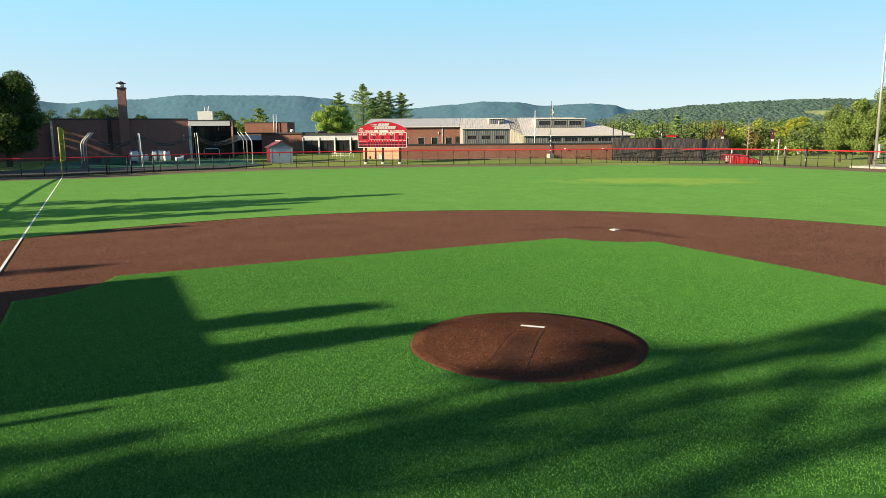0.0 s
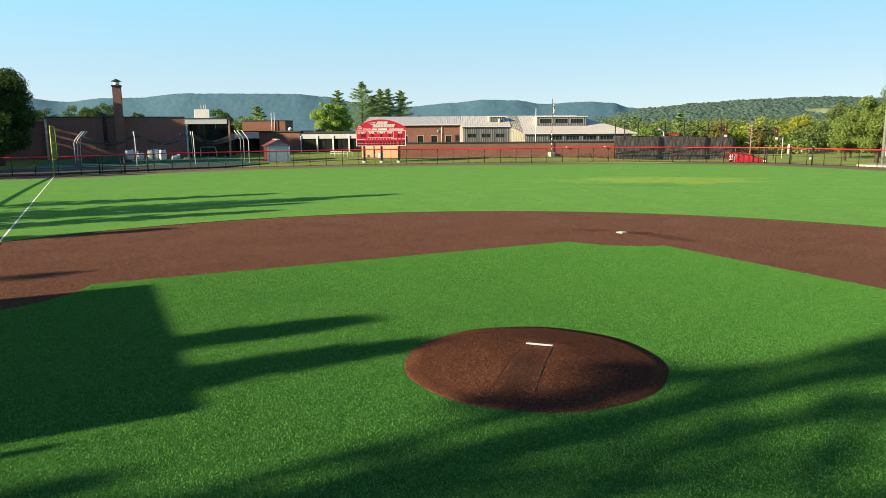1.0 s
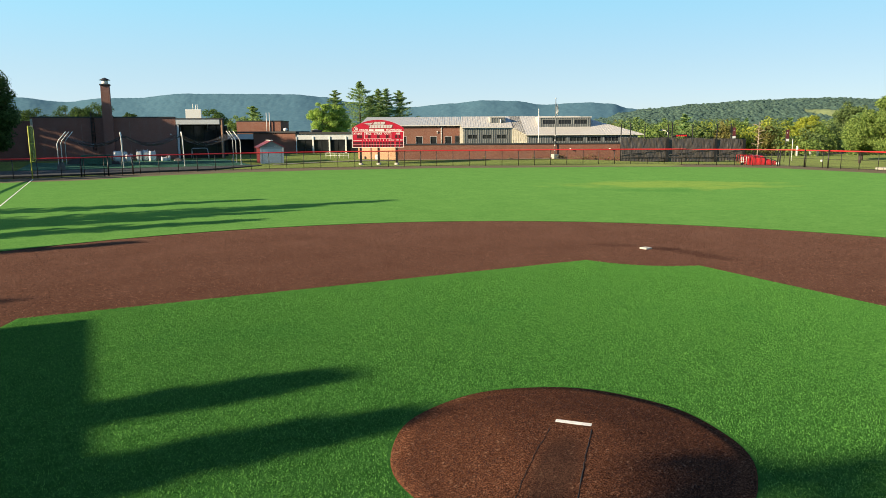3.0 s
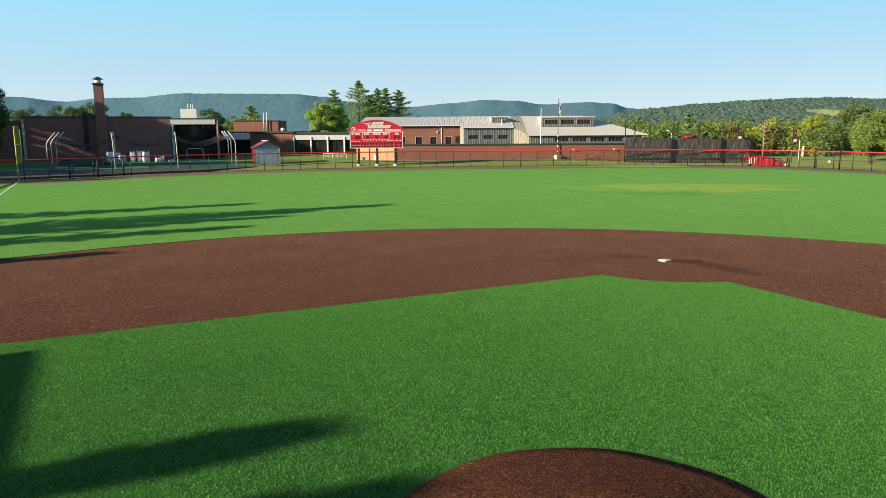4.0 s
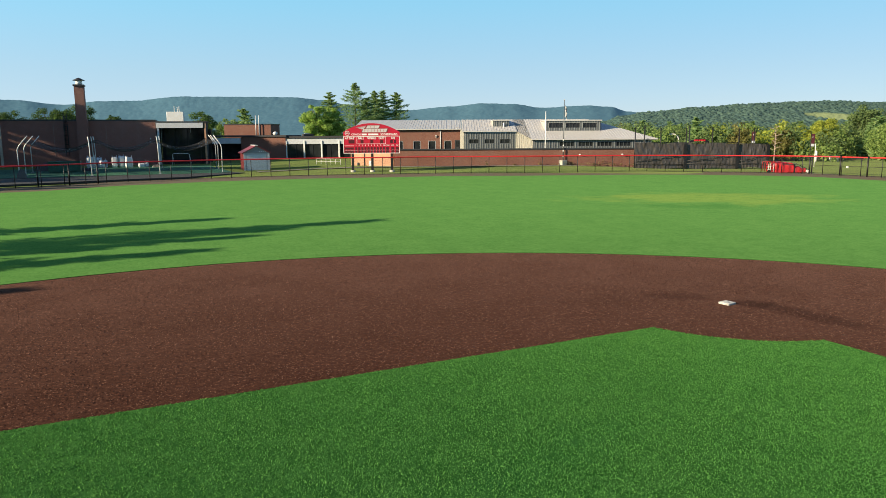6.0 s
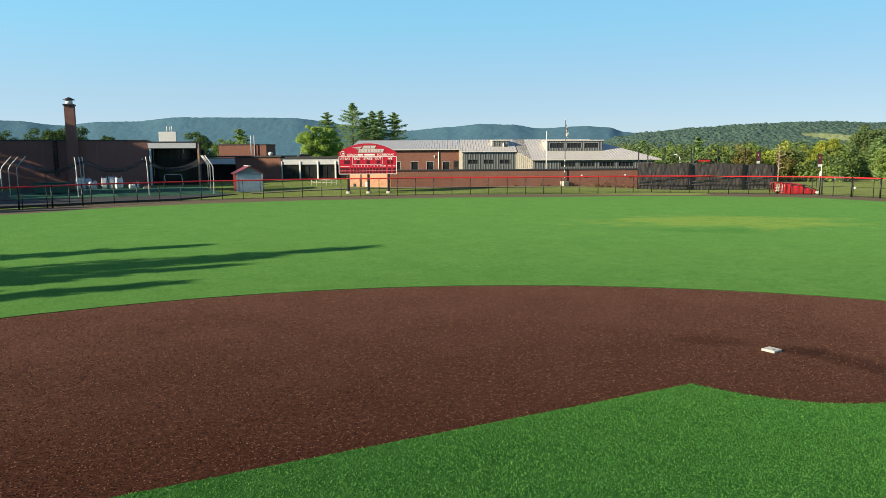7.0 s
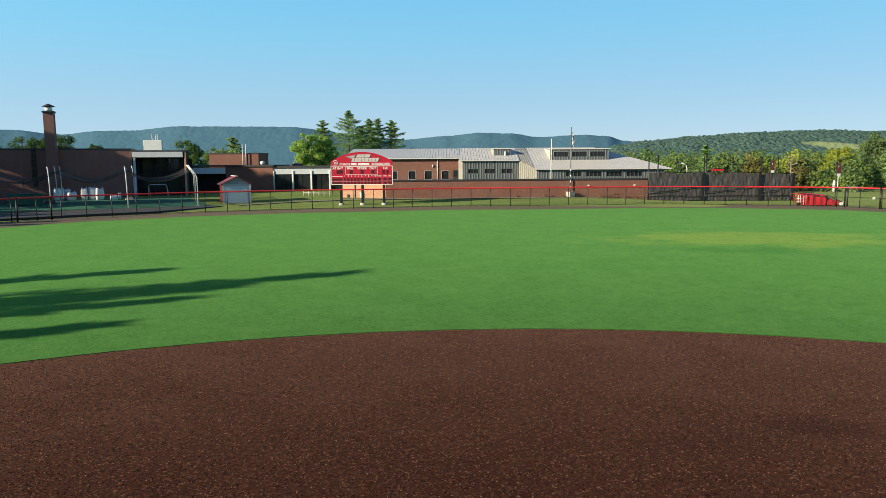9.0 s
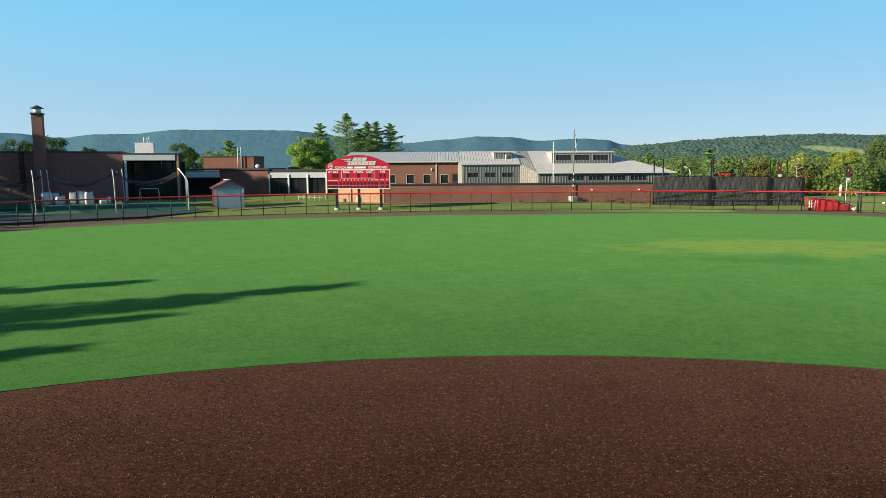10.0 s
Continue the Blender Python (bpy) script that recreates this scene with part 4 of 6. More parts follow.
def main_school():
    """Brick and metal building with a shallow standing-seam roof; its fronts face the field."""
    m, L = facing((51.5, 131.2), (93.6, 110.2))
    s = thing("school_building", m, "brick and slate-metal school building with a pale standing-seam roof", "building")
    z_e, z_r, back = 6.02, 7.80, 14.2      # eave, ridge, depth of ridge
    xb = 18.25                             # end of the brick front
    wins = [(x, x + 1.25, 2.55, 3.98) for x in (1.2, 4.0, 7.0, 10.0, 12.65, 15.4)]
    part("brick_wall", pierced(0, xb, 0, z_e - 0.12, wins, 0, 0.3), M_BRICK, s)
    part("inner_lining", boxes((0.1, xb - 0.1, 0.9, 1.0, 0, z_e - 0.3)), M_DARK, s)
    for x0, x1, z0, z1 in wins:
        window(s, x0, x1, z0, z1, 0.0, M_GREYWHITE, 0.045)
    part("eave_band", boxes((-0.2, xb + 0.1, -0.35, -0.05, z_e - 0.24, z_e - 0.02)), M_COPING, s, "dark eave gutter")
    part("downspout", tube(bmesh.new(), [(14.75, -0.1, 2.3), (14.75, -0.1, z_e - 0.2)], 0.07, 8), M_WHITE, s)
    part("wall_lamp", boxes((13.9, 14.08, -0.25, 0, 4.75, 4.95), (13.95, 14.03, -0.15, -0.02, 4.5, 4.75)), M_WHITE, s)
    d = part("door", boxes((17.25, 18.1, -0.25, 0.0, 2.3, 4.1)), M_COPING, s, "dark porch door")
    part("pane", boxes((17.4, 17.95, -0.27, -0.253, 3.0, 3.9)), M_GLASS, d)
    # roof slabs: brick part, first bay, second bay
    def slope(x0, x1, y0, z0, y1, z1, t=0.14, seam=0.46, end=None):
        bm = bmesh.new()
        xe = end if end is not None else x1
        top = [bm.verts.new(p) for p in ((x0, y0, z0), (x1, y0, z0), (xe, y1, z1), (x0, y1, z1))]
        bot = [bm.verts.new((v.co.x, v.co.y, v.co.z - t)) for v in top]
        bm.faces.new(top)
        bm.faces.new(bot[::-1])
        for i in range(4):
            j = (i + 1) % 4
            bm.faces.new((top[i], bot[i], bot[j], top[j]))
        bmesh.ops.recalc_face_normals(bm, faces=bm.faces[:])
        r = part("roof", bm, M_ROOF, s, "pale standing-seam metal roof")
        sb = bmesh.new()
        x = x0 + seam / 2
        while x < x1:
            f = 1.0 if x <= xe or x1 == xe else max(0.05, (x1 - x) / (x1 - xe))
            yy, zz = y0 + (y1 - y0) * f, z0 + (z1 - z0) * f
            vs = [sb.verts.new(p) for p in ((x - 0.03, y0, z0 + 0.003), (x + 0.03, y0, z0 + 0.003), (x + 0.03, yy, zz + 0.003), (x - 0.03, yy, zz + 0.003),
                                            (x - 0.02, y0, z0 + 0.03), (x + 0.02, y0, z0 + 0.03), (x + 0.02, yy, zz + 0.03), (x - 0.02, yy, zz + 0.03))]
            for q in ((0, 3, 2, 1), (4, 5, 6, 7), (0, 1, 5, 4), (1, 2, 6, 5), (2, 3, 7, 6), (3, 0, 4, 7)):
                sb.faces.new([vs[i] for i in q])
            x += seam
        part("roof_seam", sb, M_ROOF, r, kind="stuff")
        return r
    slope(-0.6, xb + 0.2, -0.6, z_e, back, z_r)
    def side_ribs(wall, a, b, za, zb):
        n = 9
        for i in range(1, n):
            u = i / n
            x, y = a[0] + (b[0] - a[0]) * u, a[1] + (b[1] - a[1]) * u
            part("rib", boxes((x - 0.16, x - 0.02, y - 0.05, y + 0.05, 2.0, za + (zb - za) * u - 0.06)), M_CREAM, wall)
    # first bay: slate front between cream returns
    xc, xd, yb = xb + 0.55, xb + 9.2, -3.9
    gw = [(xc + 0.75 + i * 2.62, xc + 0.75 + i * 2.62 + 1.75, 3.5, 4.3) for i in range(3)]
    part("slate_front", pierced(xc, xd, 2.0, 5.35, gw, yb, yb + 0.25), M_SLATE, s, "slate metal siding")
    for x0, x1, z0, z1 in gw:
        window(s, x0, x1, z0, z1, yb, M_SLATE, 0.08, mullions=1, sill=False)
    def clear(holes, x0, x1, y, zz0, zz1, step):
        bm = bmesh.new()
        x = x0 + step / 2
        while x < x1:
            cuts = [h for h in holes if h[0] - 0.05 < x < h[1] + 0.05]
            spans = [(zz0, zz1)] if not cuts else [(zz0, cuts[0][2]), (cuts[0][3], zz1)]
            for a, b in spans:
                box(bm, x - 0.05, x + 0.05, y - 0.07, y, a, b)
            x += step
        return bm
    part("siding_rib", clear(gw, xc, xd, yb, 2.0, 5.35, 0.42), M_SLATE_RIB, s, kind="stuff")
    part("eave_band", boxes((xc - 0.2, xd + 0.1, yb - 0.35, yb - 0.05, 5.37, 5.56)), M_COPING, s, "dark eave gutter")
    bm = bmesh.new()
    vs = [bm.verts.new(p) for p in ((xc - 0.02, yb, 2.0), (xc - 0.02, yb, 5.6), (xb + 0.02, 0.3, 5.95), (xb + 0.02, 0.3, 2.0))]
    bm.faces.new(vs)
    bmesh.ops.solidify(bm, geom=bm.faces[:], thickness=0.12)
    cr = part("cream_return", bm, M_CREAM, s, "cream metal side wall")
    side_ribs(cr, (xc - 0.02, yb), (xb + 0.02, 0.3), 5.6, 5.95)
    slope(xc - 0.35, xd + 0.15, yb - 0.5, 5.63, 3.7, 7.64)
    # second bay: lower and nearer, long window band
    xe, yf, xf = xd + 2.4, -8.3, L + 2.0
    sw = [(xe + 4.3 + i * 3.05, xe + 4.3 + i * 3.05 + 2.45, 3.05, 3.85) for i in range(4)]
    part("slate_front", pierced(xe, xf, 2.0, 4.0, sw, yf, yf + 0.25), M_SLATE, s, "slate metal siding")
    for x0, x1, z0, z1 in sw:
        window(s, x0, x1, z0, z1, yf, M_SLATE, 0.08, mullions=3, sill=False)
    part("siding_rib", clear(sw, xe, xf, yf, 2.0, 4.0, 0.42), M_SLATE_RIB, s, kind="stuff")
    part("eave_band", boxes((xe - 0.2, xf + 0.5, yf - 0.4, yf - 0.06, 4.02, 4.22)), M_COPING, s, "dark eave gutter")
    bm = bmesh.new()
    bm.faces.new([bm.verts.new(p) for p in ((xe - 0.02, yf, 2.0), (xe - 0.02, yf, 4.2), (xd + 0.05, yb + 0.1, 5.55), (xd + 0.05, yb + 0.1, 2.0))])
    bmesh.ops.solidify(bm, geom=bm.faces[:], thickness=0.12)
    cr = part("cream_return", bm, M_CREAM, s, "cream metal side wall")
    side_ribs(cr, (xe - 0.02, yf), (xd + 0.05, yb + 0.1), 4.2, 5.55)
    slope(xe - 0.3, xf + 0.9, yf - 0.6, 4.28, 3.7, 7.64, end=xf - 8.2)
    # roof over the gap beside the first bay
    bm = bmesh.new()
    vs = [bm.verts.new(p) for p in ((xd + 0.16, yb - 0.5, 5.48), (xe - 0.31, yf - 0.6, 4.28), (xe - 0.31, 3.7, 7.64), (xd + 0.16, 3.7, 7.64))]
    bm.faces.new(vs)
    bmesh.ops.solidify(bm, geom=bm.faces[:], thickness=0.1)
    gap = part("roof", bm, M_ROOF, s, "pale standing-seam metal roof")
    sb = bmesh.new()
    for i in range(1, 6):
        u = i / 6
        x, y0 = xd + 0.16 + (xe - xd - 0.47) * u, yb - 0.5 + (yf - 0.6 - yb + 0.5) * u
        tube(sb, [(x, y0, 5.48 - 1.20 * u + 0.01), (x, 3.7, 7.65)], 0.022, 4)
    part("roof_seam", sb, M_ROOF, gap, kind="stuff")
    # dormers
    def dormer(x0, x1, y, zb, zt, n):
        dz = new("dormer")
        dz.parent = s
        holes = [(x0 + 0.55 + i * ((x1 - x0 - 0.7) / max(n, 1)), x0 + 0.55 + (i + 0.82) * ((x1 - x0 - 0.7) / max(n, 1)), zb + 0.5, zt - 0.5) for i in range(n)]
        part("front", pierced(x0, x1, zb - 0.6, zt - 0.15, holes, y, y + 0.2), M_SLATE, dz)
        part("ribs", clear(holes, x0, x1, y, zb - 0.4, zt - 0.2, 0.42), M_SLATE_RIB, dz, kind="stuff")
        part("roof", boxes((x0 - 0.15, x1 + 0.15, y - 0.25, y + 6.0, zt - 0.146, zt)), M_ROOF, dz)
        for h in holes:
            part("pane", boxes((h[0], h[1], y + 0.1, y + 0.14, h[2], h[3])), M_GLASS, dz)
            part("frame", boxes((h[0] - 0.09, h[0] - 0.004, y - 0.08, y + 0.05, h[2] - 0.08, h[3] + 0.08), (h[1] + 0.004, h[1] + 0.09, y - 0.08, y + 0.05, h[2] - 0.08, h[3] + 0.08), (h[0], h[1], y - 0.08, y + 0.05, h[3] + 0.004, h[3] + 0.08)), M_SLATE_RIB, dz)
            q = (h[1] - h[0]) / 4
            for i in (1, 2, 3):
                part("mullion", boxes((h[0] + q * i - 0.03, h[0] + q * i + 0.03, y + 0.03, y + 0.09, h[2], h[3])), M_COPING, dz)
        for x in (x0, x1):
            bm = bmesh.new()
            prism(bm, [(y + 0.2, zb - 0.6), (y + 6.5, zt - 0.2), (y + 0.2, zt - 0.16)], x - 0.05, x + 0.05, "x")
            part("cheek", bm, M_CREAM, dz, "cream side cheek")
        return dz
    dormer(xc + 5.0, xc + 7.7, -1.4, 6.45, 7.5, 0)
    part("vent_stub", tube(bmesh.new(), [(xc + 6.8, -1.7, 6.0), (xc + 6.8, -1.7, 7.0)], 0.12, 8), M_WHITE, s)
    dormer(xe + 2.6, xe + 11.8, -4.0, 5.6, 7.38, 3)
    return s


main_school()


def garden_wall():
    """Low brick terrace wall before the school, its end turned to the sun."""
    m, L = facing((50.65, 111.62), (91.19, 93.95))
    w = thing("terrace_wall", m, "long low red brick terrace wall with a dark coping", "wall")
    part("wall", boxes((0, L, 0, 0.5, -0.6, 2.77)), M_BRICK, w)
    part("coping", boxes((-0.05, L, -0.12, 0.6, 2.774, 2.98)), M_COPING, w)
    e = thing("sunlit_end_wall", facing((46.02, 117.86), (50.61, 111.81))[0], "brick end wall behind the scoreboard, coloured orange for sunlight", "wall")
    L2 = 7.59
    part("wall", boxes((0, L2, 0, 0.5, -0.6, 3.03)), M_BRICK_SUNLIT, e)
    part("downspout", tube(bmesh.new(), [(L2 * 0.33, -0.08, -0.2), (L2 * 0.33, -0.08, 3.0)], 0.06, 8), M_COPING, e)
    part("meter_box", boxes((L2 * 0.45, L2 * 0.45 + 0.5, -0.25, 0, 0.2, 1.2), bevel=0.03), M_GREYWHITE, e)
    part("valve", boxes((L2 * 0.16, L2 * 0.16 + 0.25, -0.2, 0, 0.1, 0.9)), M_COPING, e)
    for x in (28.0, 34.5):
        lamp = thing("wall_lamp", m @ pose(x, -0.05, 2.0), "small white lamp on the brick terrace wall", "wall lamp")
        part("bracket", boxes((-0.05, 0.05, -0.3, 0.05, -0.05, 0.05)), M_WHITE, lamp)
        part("head", boxes((-0.11, 0.11, -0.4, -0.2, -0.08, 0.1), bevel=0.03), M_WHITE, lamp)


garden_wall()


def shed():
    s = thing("storage_shed", pose(29.5, 116.2, 0.12, 0, 0, -4), "small storage shed with a pale roller door and dark red roof", "shed")
    L = 3.5
    part("wall", boxes((0, L, 0.05, 4.5, -0.2, 2.55)), M_SHED_RED, s)
    part("front_wall", boxes((0.02, L - 0.02, 0.03, 0.048, -0.2, 2.54)), M_SHED_PALE, s)
    part("gable", prism(bmesh.new(), [(0, 2.55), (L, 2.55), (L / 2, 3.45)], 0.05, 4.5), M_SHED_GREY, s, "grey gable")
    for sgn in (-1, 1):
        x_e = L / 2 + sgn * (L / 2 + 0.3)
        part("roof", prism(bmesh.new(), [(L / 2, 3.47), (x_e, 2.42), (x_e, 2.52), (L / 2, 3.58)], -0.25, 4.75), M_SHED_RED, s, "dark red metal roof")
    part("ridge_cap", boxes((L / 2 - 0.2, L / 2 + 0.2, -0.28, 4.78, 3.55, 3.62)), M_WHITE, s)
    part("corner_trim", boxes((-0.06, 0.2, -0.02, 0.028, -0.2, 2.5)), M_GREYWHITE, s)
    part("corner_trim", boxes((L - 0.2, L + 0.06, -0.02, 0.028, -0.2, 2.5)), M_GREYWHITE, s)
    door = new("roller_door")
    door.parent = s
    for i in range(9):
        part("slat", boxes((0.35, L - 0.4, -0.01, 0.026, i * 0.265 - 0.1, i * 0.265 + 0.162), bevel=0.006), M_SHED_DOOR, door)
    for i in range(4):
        part("vent_hole", tube(bmesh.new(), [(L * 0.62 + i * 0.28, -0.03, 2.68 - i * 0.0), (L * 0.62 + i * 0.28, 0.06, 2.68)], 0.07, 8), M_WHITE, s)
    return s


shed()


# ---- yard behind the left fence ----
tagged(part("asphalt_yard", sheet([(-40, 99.6), (-10, 99.2), (0, 99.0), (8, 101.0), (14, 103.0), (20, 103.8), (25, 107.6), (28.4, 110.4), (27.5, 111.8), (24, 111.6), (8, 112.2), (-40, 112.6)], 0.0, 0.19), M_ASPHALT),
       "dark asphalt service yard behind the fence", "yard", kind="structure")
tagged(part("cage_carpet", sheet([(-3, 112.9), (8, 112.4), (24, 111.8), (27.2, 112.0), (27.4, 136.0), (18, 137.0), (-3, 137.5)], 0.0, 0.215), M_GREEN_MAT), "green carpet of an outdoor batting cage", "carpet", kind="structure")
path_pts = spline([(30.24, 111.25), (36.38, 112.76), (43.94, 111.25), (51.98, 108.79), (62.84, 104.06), (72.29, 99.72), (81.74, 95.56), (89.3, 92.16)], 1.0)
bm = bmesh.new()
prev = None
for p in path_pts:
    row = [bm.verts.new((p.x, p.y + d, far_level(p.x, p.y + d) + 0.02)) for d in (-0.7, 0, 0.7)]
    if prev:
        for k in (0, 1):
            bm.faces.new((prev[k], row[k], row[k + 1], prev[k + 1]))
    prev = row
tagged(part("footpath", bm, M_PATH), "pale concrete footpath across the lawn", "footpath", kind="structure")

# low handrail of the ramp by the end wall
def ramp_rail(p, q, h):
    m, L = facing(p, q)
    r = thing("ramp_rail", m @ pose(0, 0, far_level(*p)), "low white steel handrail beside a ramp", "handrail")
    for z in (h, h * 0.55):
        part("rail", tube(bmesh.new(), [(0, 0, z), (L, 0, z)], 0.03, 8), M_WHITE, r)
    for k in range(6):
        part("post", tube(bmesh.new(), [(L * k / 5, 0, -0.15), (L * k / 5, 0, h)], 0.03, 8), M_WHITE, r)


ramp_rail((42.6, 125.1), (45.5, 121.5), 0.85)

# bent net posts
def net_post(x, y, lean):
    p = thing("net_post", pose(x, y, 0.2), "tall bent white steel post holding batting cage netting", "post", "cage net posts")
    bm = bmesh.new()
    if abs(lean) > 0.5:
        tube(bm, [(0, 0, 0), (0, 0, 3.4), (lean * 0.2, 0, 3.85), (lean * 1.15, 0, 5.0)], [0.058, 0.055, 0.052, 0.05], 10)
    else:
        tube(bm, [(0, 0, 0), (lean * 0.7, 0, 3.6), (lean * 1.05, 0, 4.4), (lean * 1.6, 0, 4.9)], [0.058, 0.055, 0.052, 0.05], 10)
    part("shaft", bm, M_WHITE, p)
    part("base_plate", boxes((-0.2, 0.2, -0.2, 0.2, 0, 0.03)), M_STEEL, p)
    return p

for x, lean, ys in ((2.0, 1.0, (112.3, 118.5, 126.0)), (9.9, -0.12, (112.8, 122.0, 130.0)), (17.95, -0.13, (112.8, 129.0)), (25.9, -0.85, (112.8, 121.5, 128.0))):
    for y in ys:
        net_post(x + (y - 112.8) * (0.10 if x > 17 else 0.04), y, lean)
net = thing("cage_net", pose(0, 0, 0), "sagging black netting slung between white posts", "net")
verts, faces = [], []
for i in range(41):
    x = 2.4 + 23.2 * i / 40
    sag = 1.35 * abs(math.sin(math.pi * (x - 2.4) / 7.73)) ** 0.8
    verts += [(x, 113.0, 4.75 - sag), (x + 0.3, 121.0, 4.45 - sag * 1.1), (x + 0.6, 129.0, 4.75 - sag)]
for i in range(40):
    for j in range(2):
        a = i * 3 + j
        faces.append((a, a + 3, a + 4, a + 1))
raw_mesh("roof_net", verts, faces, M_NET, net)
for j in (0, 2):
    part("edge_rope", tube(bmesh.new(), [verts[i * 3 + j] for i in range(41)], 0.03, 6), M_BLACK, net, "thick black border rope")

def sack(x, y, w, h, turn):
    s = thing("bulk_sack", pose(x, y, 0.22, 0, 0, turn), "full white woven bulk sack standing on the yard", "sack", "bulk sacks")
    bm = boxes((-w / 2, w / 2, -w / 2, w / 2, 0, h))
    bmesh.ops.subdivide_edges(bm, edges=bm.edges[:], cuts=4, use_grid_fill=True)
    for v in bm.verts:
        f = 1 + 0.14 * math.sin(math.pi * v.co.z / h) + 0.10 * noise.noise(v.co * 1.7 + Vector((x, y, 0)))
        v.co.x *= f
        v.co.y *= f
        if v.co.z > h * 0.9:
            v.co.z += 0.16 * noise.noise(v.co * 2.3 + Vector((y, x, 0)))
    for fc in bm.faces:
        fc.smooth = True
    part("bag", bm, M_BAG, s)
    for a in (-1, 1):
        tie = bmesh.new()
        tube(tie, [(a * w * 0.4, -w * 0.3, h * 0.92), (a * w * 0.48, 0, h + 0.24), (a * w * 0.4, w * 0.3, h * 0.92)], 0.035, 6)
        part("lifting_loop", tie, M_BAG, s)

for x, y, w, h, r in ((9.9, 135.9, 1.1, 1.7, 10), (11.5, 135.5, 0.97, 1.15, 25), (13.2, 135.2, 0.7, 1.7, -8), (14.2, 135.4, 0.75, 1.75, 15), (15.2, 134.6, 0.9, 1.6, 10), (17.0, 134.0, 0.85, 0.6, 5), (17.8, 134.2, 0.35, 0.85, 0), (10.8, 137.0, 0.85, 1.5, 40)):
    sack(x, y, w, h, r)

bx = thing("green_container", pose(6.6, 124.6, 0.2, 0, 0, -8), "dark green steel storage container by the wall", "container")
part("body", boxes((-2.0, 2.0, -0.8, 0.8, 0.1, 1.4), bevel=0.05), M_GREEN_BOX, bx)
part("lid", boxes((-2.05, 2.05, -0.85, 0.85, 1.41, 1.5), bevel=0.03), M_GREEN_BOX, bx)
for i in range(6):
    part("rib", boxes((-1.9 + i * 0.74, -1.82 + i * 0.74, -0.85, -0.8, 0.15, 1.38)), M_GREEN_BOX, bx)


def dark_heap(x, y, w, h, turn, seed):
    """A crumpled dark heap that stands in for unclear dark objects."""
    p = thing("stand_in_heap", pose(x, y, 0.21, 0, 0, turn), "crumpled dark heap standing in for unclear dark things", "tarpaulin", "tarpaulin heaps")
    verts, faces, n = [], [], 16
    for i in range(n + 1):
        for j in range(n + 1):
            a, b = 2 * i / n - 1, 2 * j / n - 1
            d = max(abs(a), abs(b))
            k = 0.5 + 0.5 * noise.noise(Vector((a * 1.6, b * 1.6, seed)))
            verts.append((a * w + 0.12 * noise.noise(Vector((b * 3, seed, a))), b * w * 0.45, max(0.0, h * (1 - d ** 3) * (0.45 + 0.75 * k))))
    for i in range(n):
        for j in range(n):
            a = i * (n + 1) + j
            faces.append((a, a + n + 1, a + n + 2, a + 1))
    raw_mesh("sheet", verts, faces, M_SCREEN, p, smooth=True)


# made-up heaps where only dark machine-like or wheel-like shapes are known
dark_heap(2.3, 111.0, 0.5, 1.2, 20, 1.3)
dark_heap(4.0, 129.0, 1.5, 1.3, -20, 4.1)
dark_heap(9.2, 127.0, 0.9, 0.5, -25, 7.7)
dark_heap(19.2, 133.5, 0.7, 0.5, -25, 2.7)

goal = thing("training_goal", pose(23.3, 137.6, 0.2, 0, 0, -20), "small white tube-framed training goal", "goal")
bm = bmesh.new()
tube(bm, [(-1.5, 0, 0), (-1.35, 0, 1.85), (-1.1, 0, 2.0), (1.1, 0, 2.0), (1.35, 0, 1.85), (1.5, 0, 0)], 0.05, 8)
part("hoop", bm, M_GREYWHITE, goal)
bm = bmesh.new()
for sx in (-1, 1):
    tube(bm, [(sx * 1.35, 0, 1.8), (sx * 1.4, 1.1, 0)], 0.035, 6)
tube(bm, [(-1.4, 1.1, 0.03), (1.4, 1.1, 0.03)], 0.035, 6)
part("stay", bm, M_GREYWHITE, goal)

# ---- poles ----
wp = thing("white_pole", pose(71.6, 102.6, 0.45), "plain slender white pole on the lawn", "pole")
part("shaft", tube(bmesh.new(), [(0, 0, 0), (0, 0, 8.02)], [0.08, 0.05], 10), M_WHITE, wp)
fp = thing("flagpole", pose(73.9, 101.2, 0.45), "dark grey flagpole with a limp striped flag on a concrete block", "flagpole")
part("plinth", boxes((-0.45, 0.45, -0.45, 0.45, 0, 0.72), bevel=0.04), M_CONCRETE, fp)
part("shaft", tube(bmesh.new(), [(0, 0, 0.7), (0, 0, 9.55)], [0.075, 0.05], 10), M_SLATE, fp)
part("finial", tube(bmesh.new(), [(0, 0, 9.55), (0, 0, 9.63), (0, 0, 9.74)], [0.05, 0.11, 0.03], 10), M_SILVER, fp)
for i in range(4):
    part("band", tube(bmesh.new(), [(0, 0, 1.2 + i * 0.8), (0, 0, 1.45 + i * 0.8)], 0.08, 10), M_WHITE, fp, "white painted band")
def limp_flag(parent, z_top):
    """Stripes hanging in deep folds beside the pole."""
    for i, mat in enumerate((M_NAVY, M_WHITE, M_RED, M_WHITE, M_RED, M_WHITE)):
        verts, faces = [], []
        rows = 7 if i == 0 else 14
        for j in range(rows):
            z = z_top - i * 0.10 - j * 0.125
            for k in (i, i + 1):
                verts.append((0.07 + k * 0.062 + 0.025 * math.sin(j * 0.8 + k), -0.05 + (0.05 if k % 2 else -0.05) + 0.03 * math.sin(j * 0.7 + k), z - (k - i) * 0.10))
        for j in range(rows - 1):
            faces.append((j * 2, j * 2 + 1, j * 2 + 3, j * 2 + 2))
        raw_mesh("flag_stripe", verts, faces, mat, parent)


